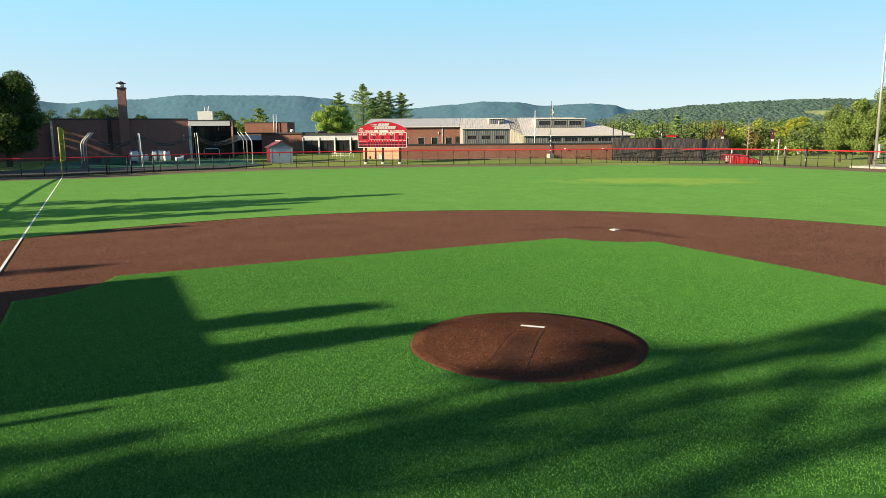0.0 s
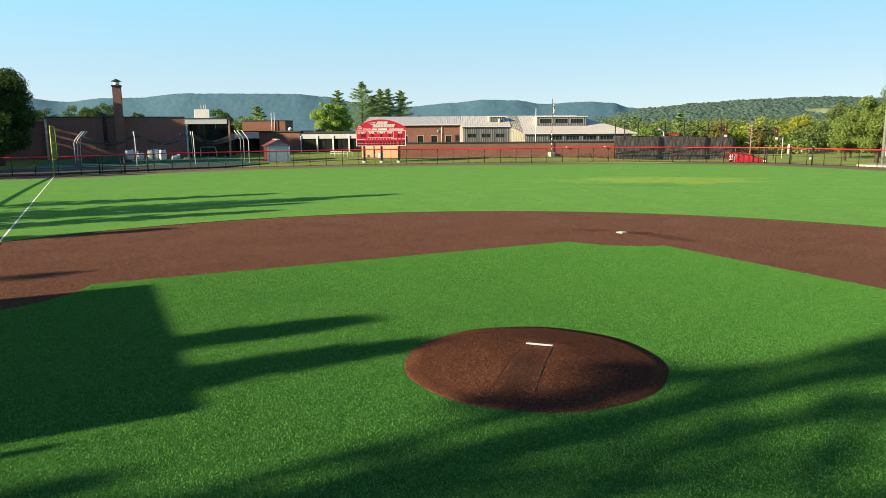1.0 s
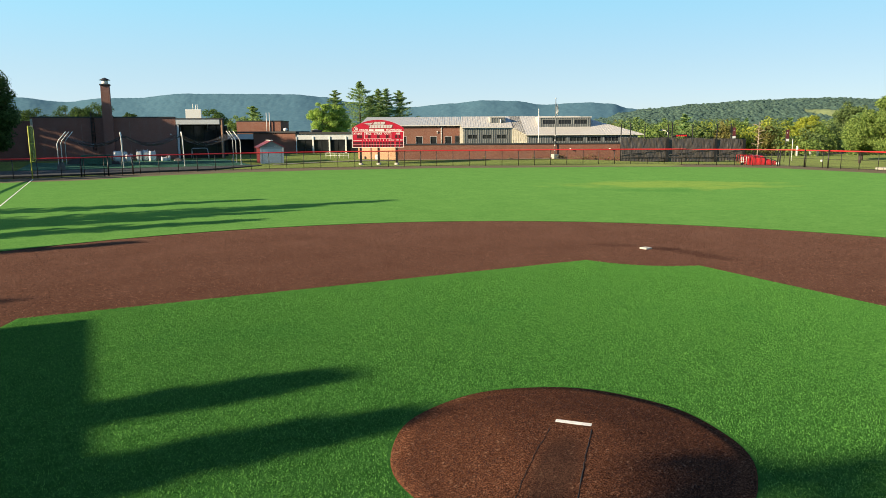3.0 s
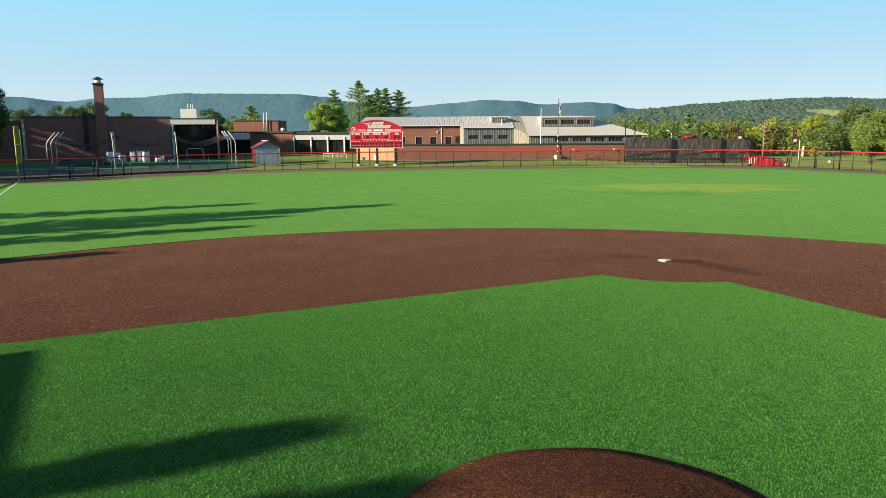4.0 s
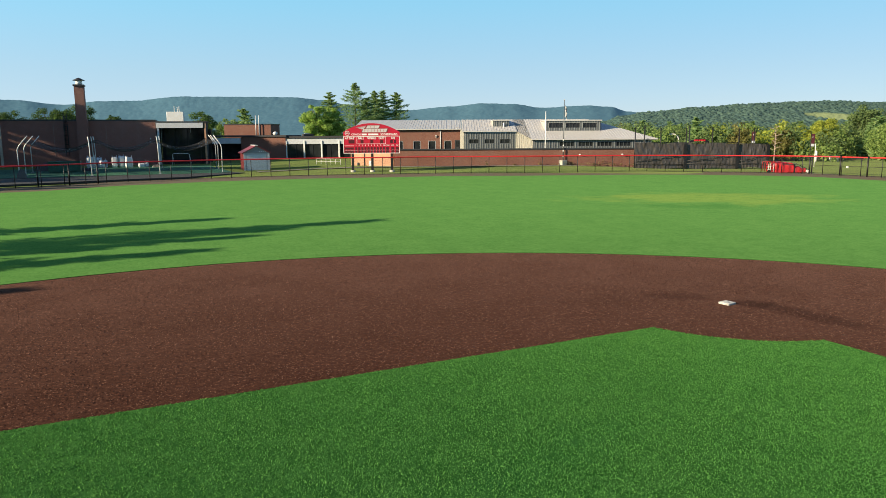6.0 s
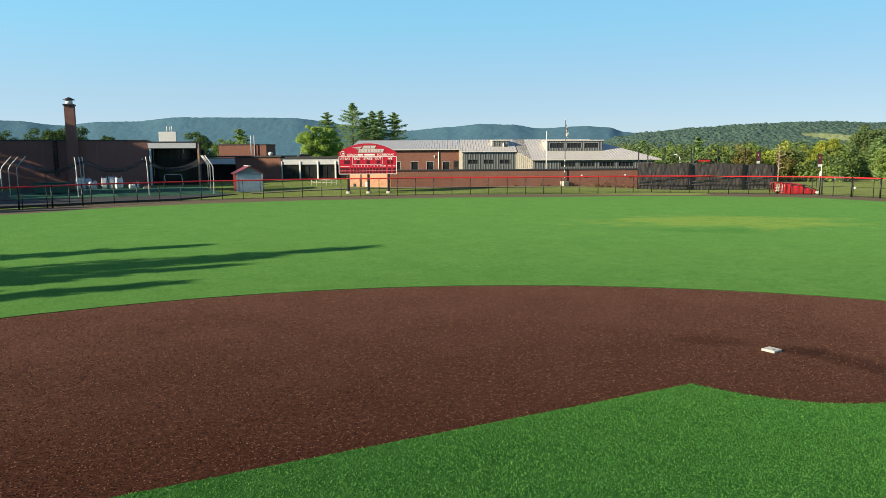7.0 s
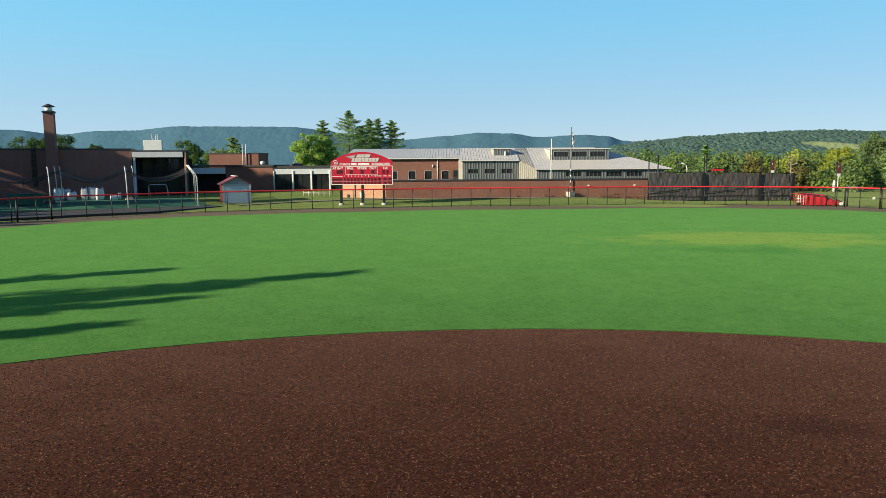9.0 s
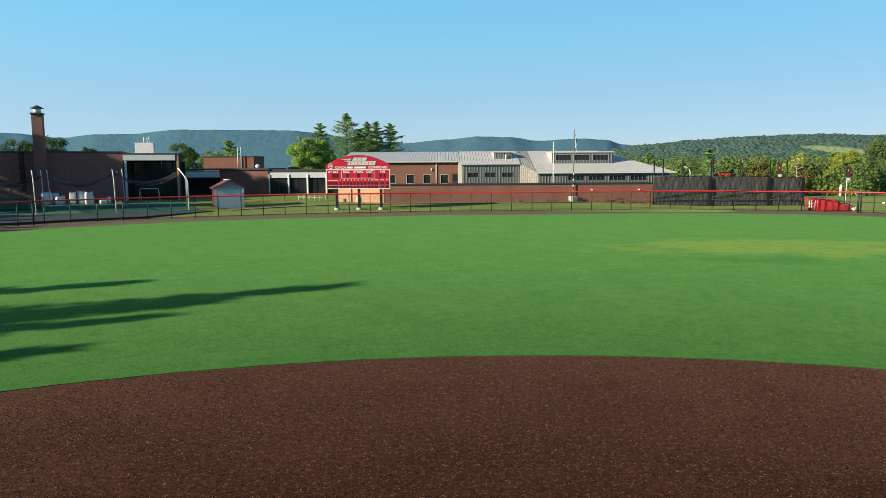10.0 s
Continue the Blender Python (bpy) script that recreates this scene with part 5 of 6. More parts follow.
limp_flag(fp, 9.0)
lp = thing("light_standard", pose(95.2, 58.1, 0), "tall grey steel floodlight standard on a concrete pad", "light pole")
part("shaft", tube(bmesh.new(), [(0, 0, 0), (0, 0, 12), (0, 0, 26)], [0.175, 0.15, 0.10], 14), M_STEEL, lp)
part("control_box", boxes((0.16, 0.55, -0.4, -0.12, 1.3, 3.1), bevel=0.04), M_STEEL, lp, "grey control cabinet")
pad = thing("concrete_pad", pose(95.0, 57.5, 0.0), "pale concrete pad edging at the fence foot", "concrete pad")
part("slab", boxes((-2.2, 6, -8, 2.4, -0.2, 0.3), bevel=0.05), M_CONCRETE, pad)

# ---- batting cage screens at right ----
def screen_bay(p, q, h0, h1):
    m, L = facing(p, q)
    s = thing("windscreen", m, "black windscreen cloth hung on a tall cage frame", "windscreen", "cage windscreens")
    n, k = 84, 14
    verts, faces = [], []
    for i in range(n + 1):
        for j in range(k + 1):
            x, z = L * i / n, 0.06 + (h0 - 0.06) * j / k
            y = 0.12 * noise.noise(Vector((x * 1.6 + p[0] + 0.9 * z, z * 0.30, 3.1))) + 0.13 * abs(noise.noise(Vector((x * 1.9 - 0.6 * z, z * 0.45, 1.0)))) + 0.07 * noise.noise(Vector((x * 4.4 + 0.8 * z, z * 0.9, 6.0)))
            zz = z + (0.08 * math.sin(x * 1.3 + p[1]) if j in (0, k) else 0)
            verts.append((x, y - 0.12, zz))
    for i in range(n):
        for j in range(k):
            a = i * (k + 1) + j
            faces.append((a, a + k + 1, a + k + 2, a + 1))
    raw_mesh("cloth", verts, faces, M_SCREEN, s, smooth=True)
    for x in (0.0, L * 0.5, L):
        part("post", tube(bmesh.new(), [(x, 0.1, -0.6), (x, 0.1, h1 if x != L else h0 + 0.1)], 0.08, 8), M_BLACK, s)
    for z in (h0 + 0.05, 1.3):
        part("rail", tube(bmesh.new(), [(0, 0.05, z), (L, 0.05, z)], 0.05, 6), M_BLACK, s)
    # shadowed gap at the panel joint, drawn as a black strip
    part("gap_strip", boxes((L - 0.42, L + 0.02, -0.34, -0.30, 0.0, h0 - 0.05), bevel=0.01), M_BLACK, s, "black strip for the shadowed gap between cloths")
    for x0, z in ((0.2, 1.25), (L * 0.5, 1.75)):
        part("brace", tube(bmesh.new(), [(x0, -0.32, z - 0.12), (x0 + L * 0.46, -0.32, z + 0.16)], 0.05, 6), M_BLACK, s)
    part("lower_rail", tube(bmesh.new(), [(0, -0.32, 0.75), (L - 0.45, -0.32, 0.62)], 0.045, 6), M_BLACK, s)
    return s

screen_bay((81.2, 93.7), (87.86, 90.4), 3.72, 5.9)
screen_bay((87.9, 90.45), (94.64, 87.0), 3.66, 5.9)
screen_bay((94.7, 87.0), (98.6, 85.0), 3.5, 5.8)
for x, y in ((86.3, 97.5), (92.5, 94.5)):
    cp = thing("cage_pole", pose(x, y, -0.3), "tall black steel cage pole", "pole", "cage poles")
    part("shaft", tube(bmesh.new(), [(0, 0, 0), (0, 0, 6.4)], 0.09, 8), M_BLACK, cp)
    part("cap", tube(bmesh.new(), [(0, 0, 6.4), (0, 0, 6.46)], 0.11, 8), M_BLACK, cp)

# ---- red batting turtle, folded by the fence ----
def turtle():
    t = thing("folded_batting_cage", pose(91.0, 76.9, 0.0, 0, 0, -27) @ Matrix.Diagonal((1, 1, 0.88, 1)), "folded wheeled batting cage wrapped in red vinyl", "batting cage")
    def cover(x0, x1, top0, top1, label):
        verts, faces = [], []
        n, k = 22, 14
        for i in range(n + 1):
            u = i / n
            x = x0 + (x1 - x0) * u
            top = top0 + (top1 - top0) * u + 0.07 * math.sin(math.pi * u)
            for j in range(k + 1):
                a = math.pi * j / k
                y = -0.78 * math.copysign(abs(math.cos(a)) ** 0.5, math.cos(a))
                z = max(0.03, top * math.sin(a) ** 0.42) if 0 < j < k else 0.03
                w = 0.07 * math.sin(x * 8.5 + 1.6 * z + 2.0 * noise.noise(Vector((x, z, 1)))) * min(1.0, 1.4 * z) + 0.10 * noise.noise(Vector((x * 2.2, y * 2.0, z * 1.8)))
                verts.append((x + w * 0.4, y - w, z + 0.4 * w * (z > 0.1)))
        for i in range(n):
            for j in range(k):
                a = i * (k + 1) + j
                faces.append((a, a + 1, a + k + 2, a + k + 1))
        faces.append(tuple(range(k + 1))[::-1])
        faces.append(tuple(range(n * (k + 1), (n + 1) * (k + 1))))
        raw_mesh("cover", verts, faces, M_RED_VINYL, t, label, smooth=True)
    cover(-0.9, 1.55, 1.62, 1.36, "glossy creased red vinyl cover")
    cover(1.72, 3.35, 1.10, 0.42, "low sloping red vinyl end cover")
    # black filler painted in for the dark gap between the covers
    part("gap_fill", boxes((1.58, 1.69, -0.8, 0.7, 0.05, 1.3)), M_BLACK, t, "black filler for the dark gap between the covers")
    bm = bmesh.new()
    tube(bm, [(1.6, -0.72, 1.42), (3.5, -0.66, 0.42), (3.55, -0.66, 0.1)], 0.05, 6)
    tube(bm, [(-1.9, 0.3, 1.75), (-0.6, 0.2, 1.72), (0.4, 0.2, 1.66)], 0.04, 6)
    part("edge_tube", bm, M_BLACK, t, "black tube along the sloping edge")
    bm = bmesh.new()
    for y in (-0.7, 0.0, 0.7):
        tube(bm, [(-1.95, y, 0.15), (-1.92, y, 1.55), (-0.9, y, 1.6)], 0.04, 6)
        tube(bm, [(-1.4, y, 0.15), (-1.38, y, 1.56)], 0.035, 6)
    for z in (0.3, 0.75, 1.15):
        tube(bm, [(-1.95, -0.75, z), (-0.9, -0.75, z)], 0.04, 6)
    part("frame", bm, M_RED_VINYL, t, "red tube frame")
    bm = bmesh.new()
    for x in (-1.75, -1.5, -1.1):
        tube(bm, [(x, -0.8, 0.1), (x, -0.8, 1.35)], 0.035, 6)
    for z in (0.5, 0.95):
        tube(bm, [(-1.95, -0.82, z), (-0.95, -0.82, z)], 0.03, 6)
    tube(bm, [(3.3, -0.75, 0.08), (3.65, -0.7, 0.5)], 0.05, 6)
    part("strut", bm, M_WHITE, t, "white strut")
    for x in (-1.7, 3.3):
        wbm = bmesh.new()
        tube(wbm, [(x, -0.9, 0.2), (x, -0.72, 0.2)], 0.2, 14)
        part("wheel", wbm, M_WHITE if x > 0 else M_BLACK, t)
    return t

turtle()

# gate posts
def gate_posts(x, y, spots, h):
    gate = thing("gate_posts", pose(x, y, 0), "stout black gate posts in the fence", "gate post")
    for dx, dy in spots:
        p = part("post", tube(bmesh.new(), [(dx, dy, 0), (dx, dy, h)], 0.085, 8), M_BLACK, gate)
        part("cap", tube(bmesh.new(), [(dx, dy, h), (dx, dy, h + 0.06)], [0.1, 0.05], 8), M_BLACK, p)


gate_posts(90.45, 72.1, ((0, 0), (0.24, -0.14)), 2.3)
gate_posts(91.05, 66.8, ((0.05, -1.75), (-0.05, 1.6)), 2.3)
gate_posts(7.68, 97.45, ((-2.85, -1.3), (0, 0), (2.75, 1.68)), 2.25)

# ---- lawn beyond: banners, posts, road ----
def banner(x, y, z, h0, h1, w, pole):
    b = thing("lamp_banner", pose(x, y, z, 0, 0, -30), "maroon banner with a white foot hung from a pole", "banner", "lamp banners")
    part("pole", tube(bmesh.new(), [(0, 0, 0), (0, 0, h1 + 0.2)], 0.05, 8), pole, b)
    part("cloth", boxes((0.08, 0.08 + w, -0.02, 0.02, h0, h1)), M_BANNER, b)
    part("emblem", boxes((w * 0.45, w * 0.6, -0.026, -0.021, h0 + 0.9, h1 - 0.4)), M_GREYWHITE, b, "pale emblem bar")
    part("foot", boxes((0.08, 0.08 + w, -0.02, 0.02, h0 - 0.4, h0 - 0.004)), M_GREYWHITE, b, "white foot panel")

banner(111.9, 99.65, -0.9, 4.65, 6.2, 0.55, M_BLACK)
banner(112.0, 88.35, -0.9, 4.25, 5.8, 0.5, M_BLACK)
banner(125.0, 76.0, -1.0, 4.6, 6.3, 0.85, M_BLACK)

sp = thing("slim_pole", pose(124.6, 96.8, -1.2), "slim white steel pole on the far lawn", "pole")
part("shaft", tube(bmesh.new(), [(0, 0, 0), (0, 0, 4.3)], [0.06, 0.05], 8), M_WHITE, sp)
part("cap", tube(bmesh.new(), [(0, 0, 4.3), (0, 0, 4.36)], [0.09, 0.04], 8), M_GREYWHITE, sp)

def marker(x, y, z, h, w):
    p = thing("white_marker", pose(x, y, z), "short white marker post on the far lawn", "post", "lawn markers")
    part("post", tube(bmesh.new(), [(0, 0, 0), (0, 0, h * 0.8), (0, 0, h)], [w * 0.5, w * 0.55, w * 0.3], 10), M_WHITE, p)
    part("collar", tube(bmesh.new(), [(0, 0, h * 0.55), (0, 0, h * 0.62)], w * 0.6, 10), M_GREYWHITE, p)

for x, y, h, w in ((147.5, 113.5, 2.3, 0.5), (150.3, 112.1, 1.3, 0.55), (151.6, 111.5, 1.2, 0.55), (125.0, 90.8, 0.5, 0.4), (134.0, 117.0, 1.6, 0.8)):
    marker(x, y, -1.05, h, w)
tagged(part("campus_road", sheet([(105, 150), (112, 128), (150, 122), (230, 90), (230, 97), (152, 128), (118, 134), (112, 150)], -1.25, -0.98), M_ASPHALT), "grey campus road beyond the lawn", "road", kind="structure")

lamp = thing("road_lamp", pose(136.0, 141.5, -1.0), "white gooseneck road lamp", "street lamp")
part("column", tube(bmesh.new(), [(0, 0, 0), (0, 0, 4.6), (-0.2, 0.1, 5.3), (-0.8, 0.4, 5.75), (-1.6, 0.8, 5.8)], 0.12, 8), M_WHITE, lamp)
part("head", boxes((-2.1, -1.5, 0.6, 1.0, 5.68, 5.86), bevel=0.05), M_WHITE, lamp)
sgn = thing("field_sign", pose(93.6, 93.5, -0.2, 0, 0, -27), "dark sign board with a row of red lettering bars", "sign")
arch = [(-1.5 + 0.2 * i, 4.05 + 0.42 * math.cos((i - 7.5) / 7.5 * 1.35)) for i in range(16)]
part("board", prism(bmesh.new(), [(a, b - 0.34) for a, b in arch] + arch[::-1], 0, 0.08), M_BLACK, sgn)
for i in range(5):
    x = -0.85 + i * 0.36
    part("lettering", boxes((x, x + 0.28, -0.02, -0.002, 4.10, 4.34)), M_RED_RAIL, sgn, "red lettering bar")
for x in (-1.0, 1.0):
    part("post", tube(bmesh.new(), [(x, 0.06, 0), (x, 0.06, 4.0)], 0.05, 8), M_BLACK, sgn)


# ---- trees ----
RNG = np.random.default_rng(7)


def leaf_cloud(blobs, n, size, fill=0.45):
    """Many small bent leaves spread over and in ellipsoids (cx, cy, cz, rx, ry, rz)."""
    b = np.array(blobs, float)
    vol = (b[:, 3] * b[:, 4] + b[:, 4] * b[:, 5] + b[:, 3] * b[:, 5])
    pick = RNG.choice(len(b), n, p=vol / vol.sum())
    d = RNG.normal(size=(n, 3))
    d /= np.linalg.norm(d, axis=1)[:, None]
    r = 1 - fill * RNG.random(n) ** 1.5 + 0.08 * RNG.normal(size=n)
    c = b[pick, :3] + d * b[pick, 3:] * r[:, None]
    nrm = d * 0.9 + RNG.normal(size=(n, 3)) * 0.42 + np.array([0, 0, 0.25])
    nrm /= np.linalg.norm(nrm, axis=1)[:, None]
    a = np.cross(nrm, RNG.normal(size=(n, 3)))
    a /= np.linalg.norm(a, axis=1)[:, None]
    o = np.cross(nrm, a)
    s = size * (0.6 + 0.8 * RNG.random(n))[:, None]
    v = np.stack([c - a * s * 0.6, c + o * s * 0.38 + nrm * s * 0.12, c + a * s * 0.6, c - o * s * 0.38 + nrm * s * 0.12], 1).reshape(-1, 3)
    f = np.arange(4 * n).reshape(-1, 4)
    return v, f


def limbs(bm, base, top, blobs, r):
    """Tapered trunk with a limb to every clump."""
    b0, t0 = Vector(base), Vector(top)
    tube(bm, [b0, b0.lerp(t0, 0.35) + Vector((0.1, 0.05, 0)), b0.lerp(t0, 0.7), t0], [r * 1.25, r * 0.9, r * 0.6, r * 0.2], 9)
    for i, q in enumerate(blobs):
        h = 0.38 + 0.5 * ((i * 0.37) % 1)
        s = b0.lerp(t0, h)
        e = Vector(q[:3])
        tube(bm, [s, s.lerp(e, 0.5) + Vector((0, 0, 0.25)), e], [r * 0.4, r * 0.25, r * 0.06], 6)
    return bm


def broadleaf(x, y, z, h, rad, mat, leaves, size, label, seed, low=0.25, name="tree", clumps=34):
    rs = random.Random(seed)
    t = thing(name, pose(x, y, z), label, "tree")
    blobs = []
    for i in range(clumps):
        u = i / (clumps - 1)
        zz = h * (low + 0.10 + (0.86 - low - 0.10) * u)
        prof = math.sin(math.pi * (0.18 + 0.70 * u)) ** 0.8
        q = i * 2.4 + rs.random()
        rr = rad * prof * 0.76 * (0.55 + 0.55 * rs.random())
        k = rad * (0.17 + 0.16 * rs.random()) * (0.65 + 0.5 * prof)
        blobs.append((rr * math.cos(q), rr * math.sin(q), zz + rs.gauss(0, 0.03 * h), k, k, k * 0.7))
    blobs.append((0, 0, h * 0.55, rad * 0.5, rad * 0.5, h * 0.26))
    part("trunk", limbs(bmesh.new(), (0, 0, -0.3), (rs.uniform(-0.3, 0.3), rs.uniform(-0.3, 0.3), h * 0.8), blobs[:-1], h * 0.024), M_BARK, t)
    v, f = leaf_cloud(blobs, leaves, size)
    raw_mesh("crown", v, f, mat, t)
    return t


def conifer_cloud(x, y, z, h, rad, n, size, rs, droop=0.10, dense=1.0):
    """Separate ragged boughs of needles round a stem, long and short by chance."""
    verts = []
    arms = max(30, int(h * 3.8 * dense))
    per = max(6, n // arms)
    for i in range(arms):
        u = (i + rs.random()) / arms
        zz = z + h * (0.10 + 0.88 * u)
        q = i * 2.39996 + rs.gauss(0, 0.35)
        R = rad * ((1 - u) ** 0.68) * rs.uniform(0.50 if dense < 2 else 0.75, 1.12) + 0.22
        rise = rs.uniform(-0.05, 0.30) - droop
        for j in range(per):
            s = (j + rs.random()) / per
            r = R * s
            w = 0.20 * R * (1 - 0.8 * s) + 0.10
            c = Vector((x + r * math.cos(q) + rs.gauss(0, w), y + r * math.sin(q) + rs.gauss(0, w), zz + rise * r + 0.16 * R * s * s + rs.gauss(0, 0.12 * size + 0.22 * w)))
            k = size * rs.uniform(0.5, 1.15)
            a = Vector((math.cos(q + rs.gauss(0, 0.7)), math.sin(q + rs.gauss(0, 0.7)), rs.uniform(-0.1, 0.5))).normalized() * k
            up = Vector((math.cos(q) * 0.7 + rs.gauss(0, 0.5), math.sin(q) * 0.7 + rs.gauss(0, 0.5), 0.8))
            o = a.cross(up).normalized() * k * 0.40
            verts += [c - a * 0.8, c + o, c + a, c - o]
    return np.array([tuple(v) for v in verts])


def conifer(x, y, z, h, rad, n, size, label, seed, dense=1.0):
    rs = random.Random(seed)
    t = thing("conifer", pose(x, y, z), label, "conifer tree")
    part("trunk", tube(bmesh.new(), [(0, 0, -0.3), (0, 0, h * 0.5), (0, 0, h * 0.97)], [h * 0.018, h * 0.011, 0.03], 8), M_BARK, t)
    v = conifer_cloud(0, 0, 0, h, rad, n, size, rs, dense=dense)
    raw_mesh("crown", v, np.arange(len(v)).reshape(-1, 4), M_NEEDLE, t)
    return t


broadleaf(-8.0, 124.6, 0.1, 16.0, 5.8, M_LEAF_MAPLE, 42000, 0.27, "large dark maple shading the brick gymnasium", 3, low=0.13, clumps=70)
broadleaf(-15.5, 127.0, 0.1, 15.3, 5.5, M_LEAF_MAPLE, 22000, 0.32, "large dark maple shading the brick gymnasium", 4, low=0.06, clumps=50)
broadleaf(106.0, 65.9, -0.4, 11.0, 5.2, M_LEAF, 24000, 0.23, "full green sunlit shade tree behind the fence", 11, low=0.16)
broadleaf(111.6, 64.3, -0.5, 14.0, 6.6, M_LEAF, 28000, 0.24, "full green sunlit shade tree behind the fence", 12, low=0.16)
broadleaf(110.0, 73.5, -0.6, 8.2, 3.4, M_LEAF, 10000, 0.22, "smaller green tree at the lawn's edge", 13, low=0.15)
broadleaf(168.6, 127.2, -1.6, 10.8, 4.6, M_LEAF_YELLOW, 14000, 0.28, "yellow-green sunlit tree on the far lawn", 14, low=0.12)
broadleaf(165.6, 132.2, -1.6, 8.8, 3.8, M_LEAF_YELLOW, 10000, 0.28, "yellow-green sunlit tree on the far lawn", 15, low=0.12)
broadleaf(141.0, 94.0, -1.0, 8.4, 4.2, M_LEAF, 6000, 0.32, "green tree at the edge of the woods", 16, low=0.1)
for i, (x, y, h, r) in enumerate(((76.2, 205, 19.6, 8.6), (72.6, 217, 17.6, 6.4), (84.6, 212, 18.0, 5.4), (88.4, 215, 18.4, 5.2), (88.6, 205, 17.3, 6.6), (80.6, 208, 15.6, 7.0))):
    conifer(x + 0.95, y - 0.46, -0.2, h, r * 1.12, 11000, 0.30, "tall ragged dark green pine behind the school roof", 30 + i)
broadleaf(63.3, 196, -0.2, 14.4, 4.3, M_LEAF_BRIGHT, 14000, 0.28, "bright green tree behind the glazed corridor", 41, low=0.1)
broadleaf(68.3, 197, -0.2, 13.2, 3.8, M_LEAF_BRIGHT, 10000, 0.28, "bright green tree behind the glazed corridor", 42, low=0.1)
broadleaf(36.0, 203, -0.2, 12.0, 4.4, M_LEAF_DEEP, 8000, 0.30, "green tree behind the low roofs", 43, low=0.1)
broadleaf(43.5, 210, -0.2, 10.2, 4.6, M_LEAF, 8000, 0.30, "green tree behind the low roofs", 44, low=0.1)
conifer(49.2, 218, -0.2, 12.6, 7.4, 5000, 0.42, "short broad pine behind the low roofs", 45)
for i, (x, y, h, r) in enumerate(((8.4, 205, 13.8, 5.4), (1.2, 209, 12.6, 5.6), (-7.0, 206, 12.2, 5.4), (4.6, 200, 12.4, 4.6), (15.5, 212, 11.2, 4.0))):
    broadleaf(x, y, -0.2, h, r, M_LEAF_MAPLE, 6500, 0.32, "green tree rising behind the gymnasium roof", 50 + i, low=0.1)


def woods():
    """Mixed woodland between lawn and hills."""
    rs = random.Random(99)
    sets = {"leaf": [], "mid": [], "yellow": [], "rust": [], "needle": []}
    eye = Vector((3.7, -1.1, 0))
    for k in range(330):
        dep = rs.choice((175, 200, 230, 265, 300, 345)) * rs.uniform(0.94, 1.06)
        u = rs.uniform(0.12, 0.82)
        p = eye + Vector((0.4374, 0.8993, 0)) * dep + Vector((0.8993, -0.4374, 0)) * dep * u
        if u < 0.24 and dep < 190:
            continue
        z = -3.0 - (dep - 175) * 0.012
        h = rs.uniform(6.5, 11.0) + (dep - 175) * 0.018
        kind = rs.random()
        if kind < 0.2:
            sets["needle"].append(conifer_cloud(p.x, p.y, z, h * 1.1, 3.0, 200, 1.1, rs))
        else:
            w = rs.uniform(3.0, 4.8)
            blobs = [(p.x + rs.uniform(-w, w) * 0.5, p.y + rs.uniform(-w, w) * 0.5, z + h * (0.25 + 0.6 * j / 6), w * rs.uniform(0.45, 0.7), w * rs.uniform(0.45, 0.7), h * 0.16) for j in range(7)]
            v, f = leaf_cloud(blobs, 1050, 0.46)
            name = "mid" if kind < 0.62 else "leaf" if kind < 0.86 else ("yellow" if kind < 0.94 else "rust")
            sets[name].append(v)
    for nm, mat in (("leaf", M_LEAF), ("mid", M_LEAF_MID), ("yellow", M_LEAF_YELLOW), ("rust", M_LEAF_RUST), ("needle", M_NEEDLE)):
        v = np.concatenate(sets[nm])
        tagged(raw_mesh("woods", v, np.arange(len(v)).reshape(-1, 4), mat), "mixed summer woodland below the hills", "woods", kind="stuff")


woods()

broadleaf(211.4, 144.9, -4.0, 18.0, 7.0, M_LEAF_MID, 9000, 0.5, "tall full green tree standing over the woods", 19, low=0.1)

snag = thing("bare_tree", pose(140.3, 118.0, -2.0), "pale bare dead tree at the edge of the woods", "tree")
bm = tube(bmesh.new(), [(0, 0, 0), (0.1, 0, 4.0), (0, 0, 8.6)], [0.15, 0.11, 0.03], 8)
rs = random.Random(5)
for i in range(16):
    z = 3.0 + i * 0.33
    q = i * 2.4
    r = rs.uniform(0.7, 1.7)
    tube(bm, [(0, 0, z), (r * math.cos(q) * 0.5, r * math.sin(q) * 0.5, z + 0.35), (r * math.cos(q), r * math.sin(q), z + 0.4)], [0.07, 0.05, 0.02], 5)
part("trunk", bm, M_SNAG, snag)
broadleaf(133.9, 121.5, -2.0, 8.4, 3.4, M_LEAF_RUST, 5200, 0.34, "rust-tinged tree at the edge of the woods", 17, low=0.1)
broadleaf(143.6, 118.5, -2.0, 8.8, 3.0, M_LEAF_RUST, 4200, 0.34, "rust-tinged tree at the edge of the woods", 18, low=0.1)


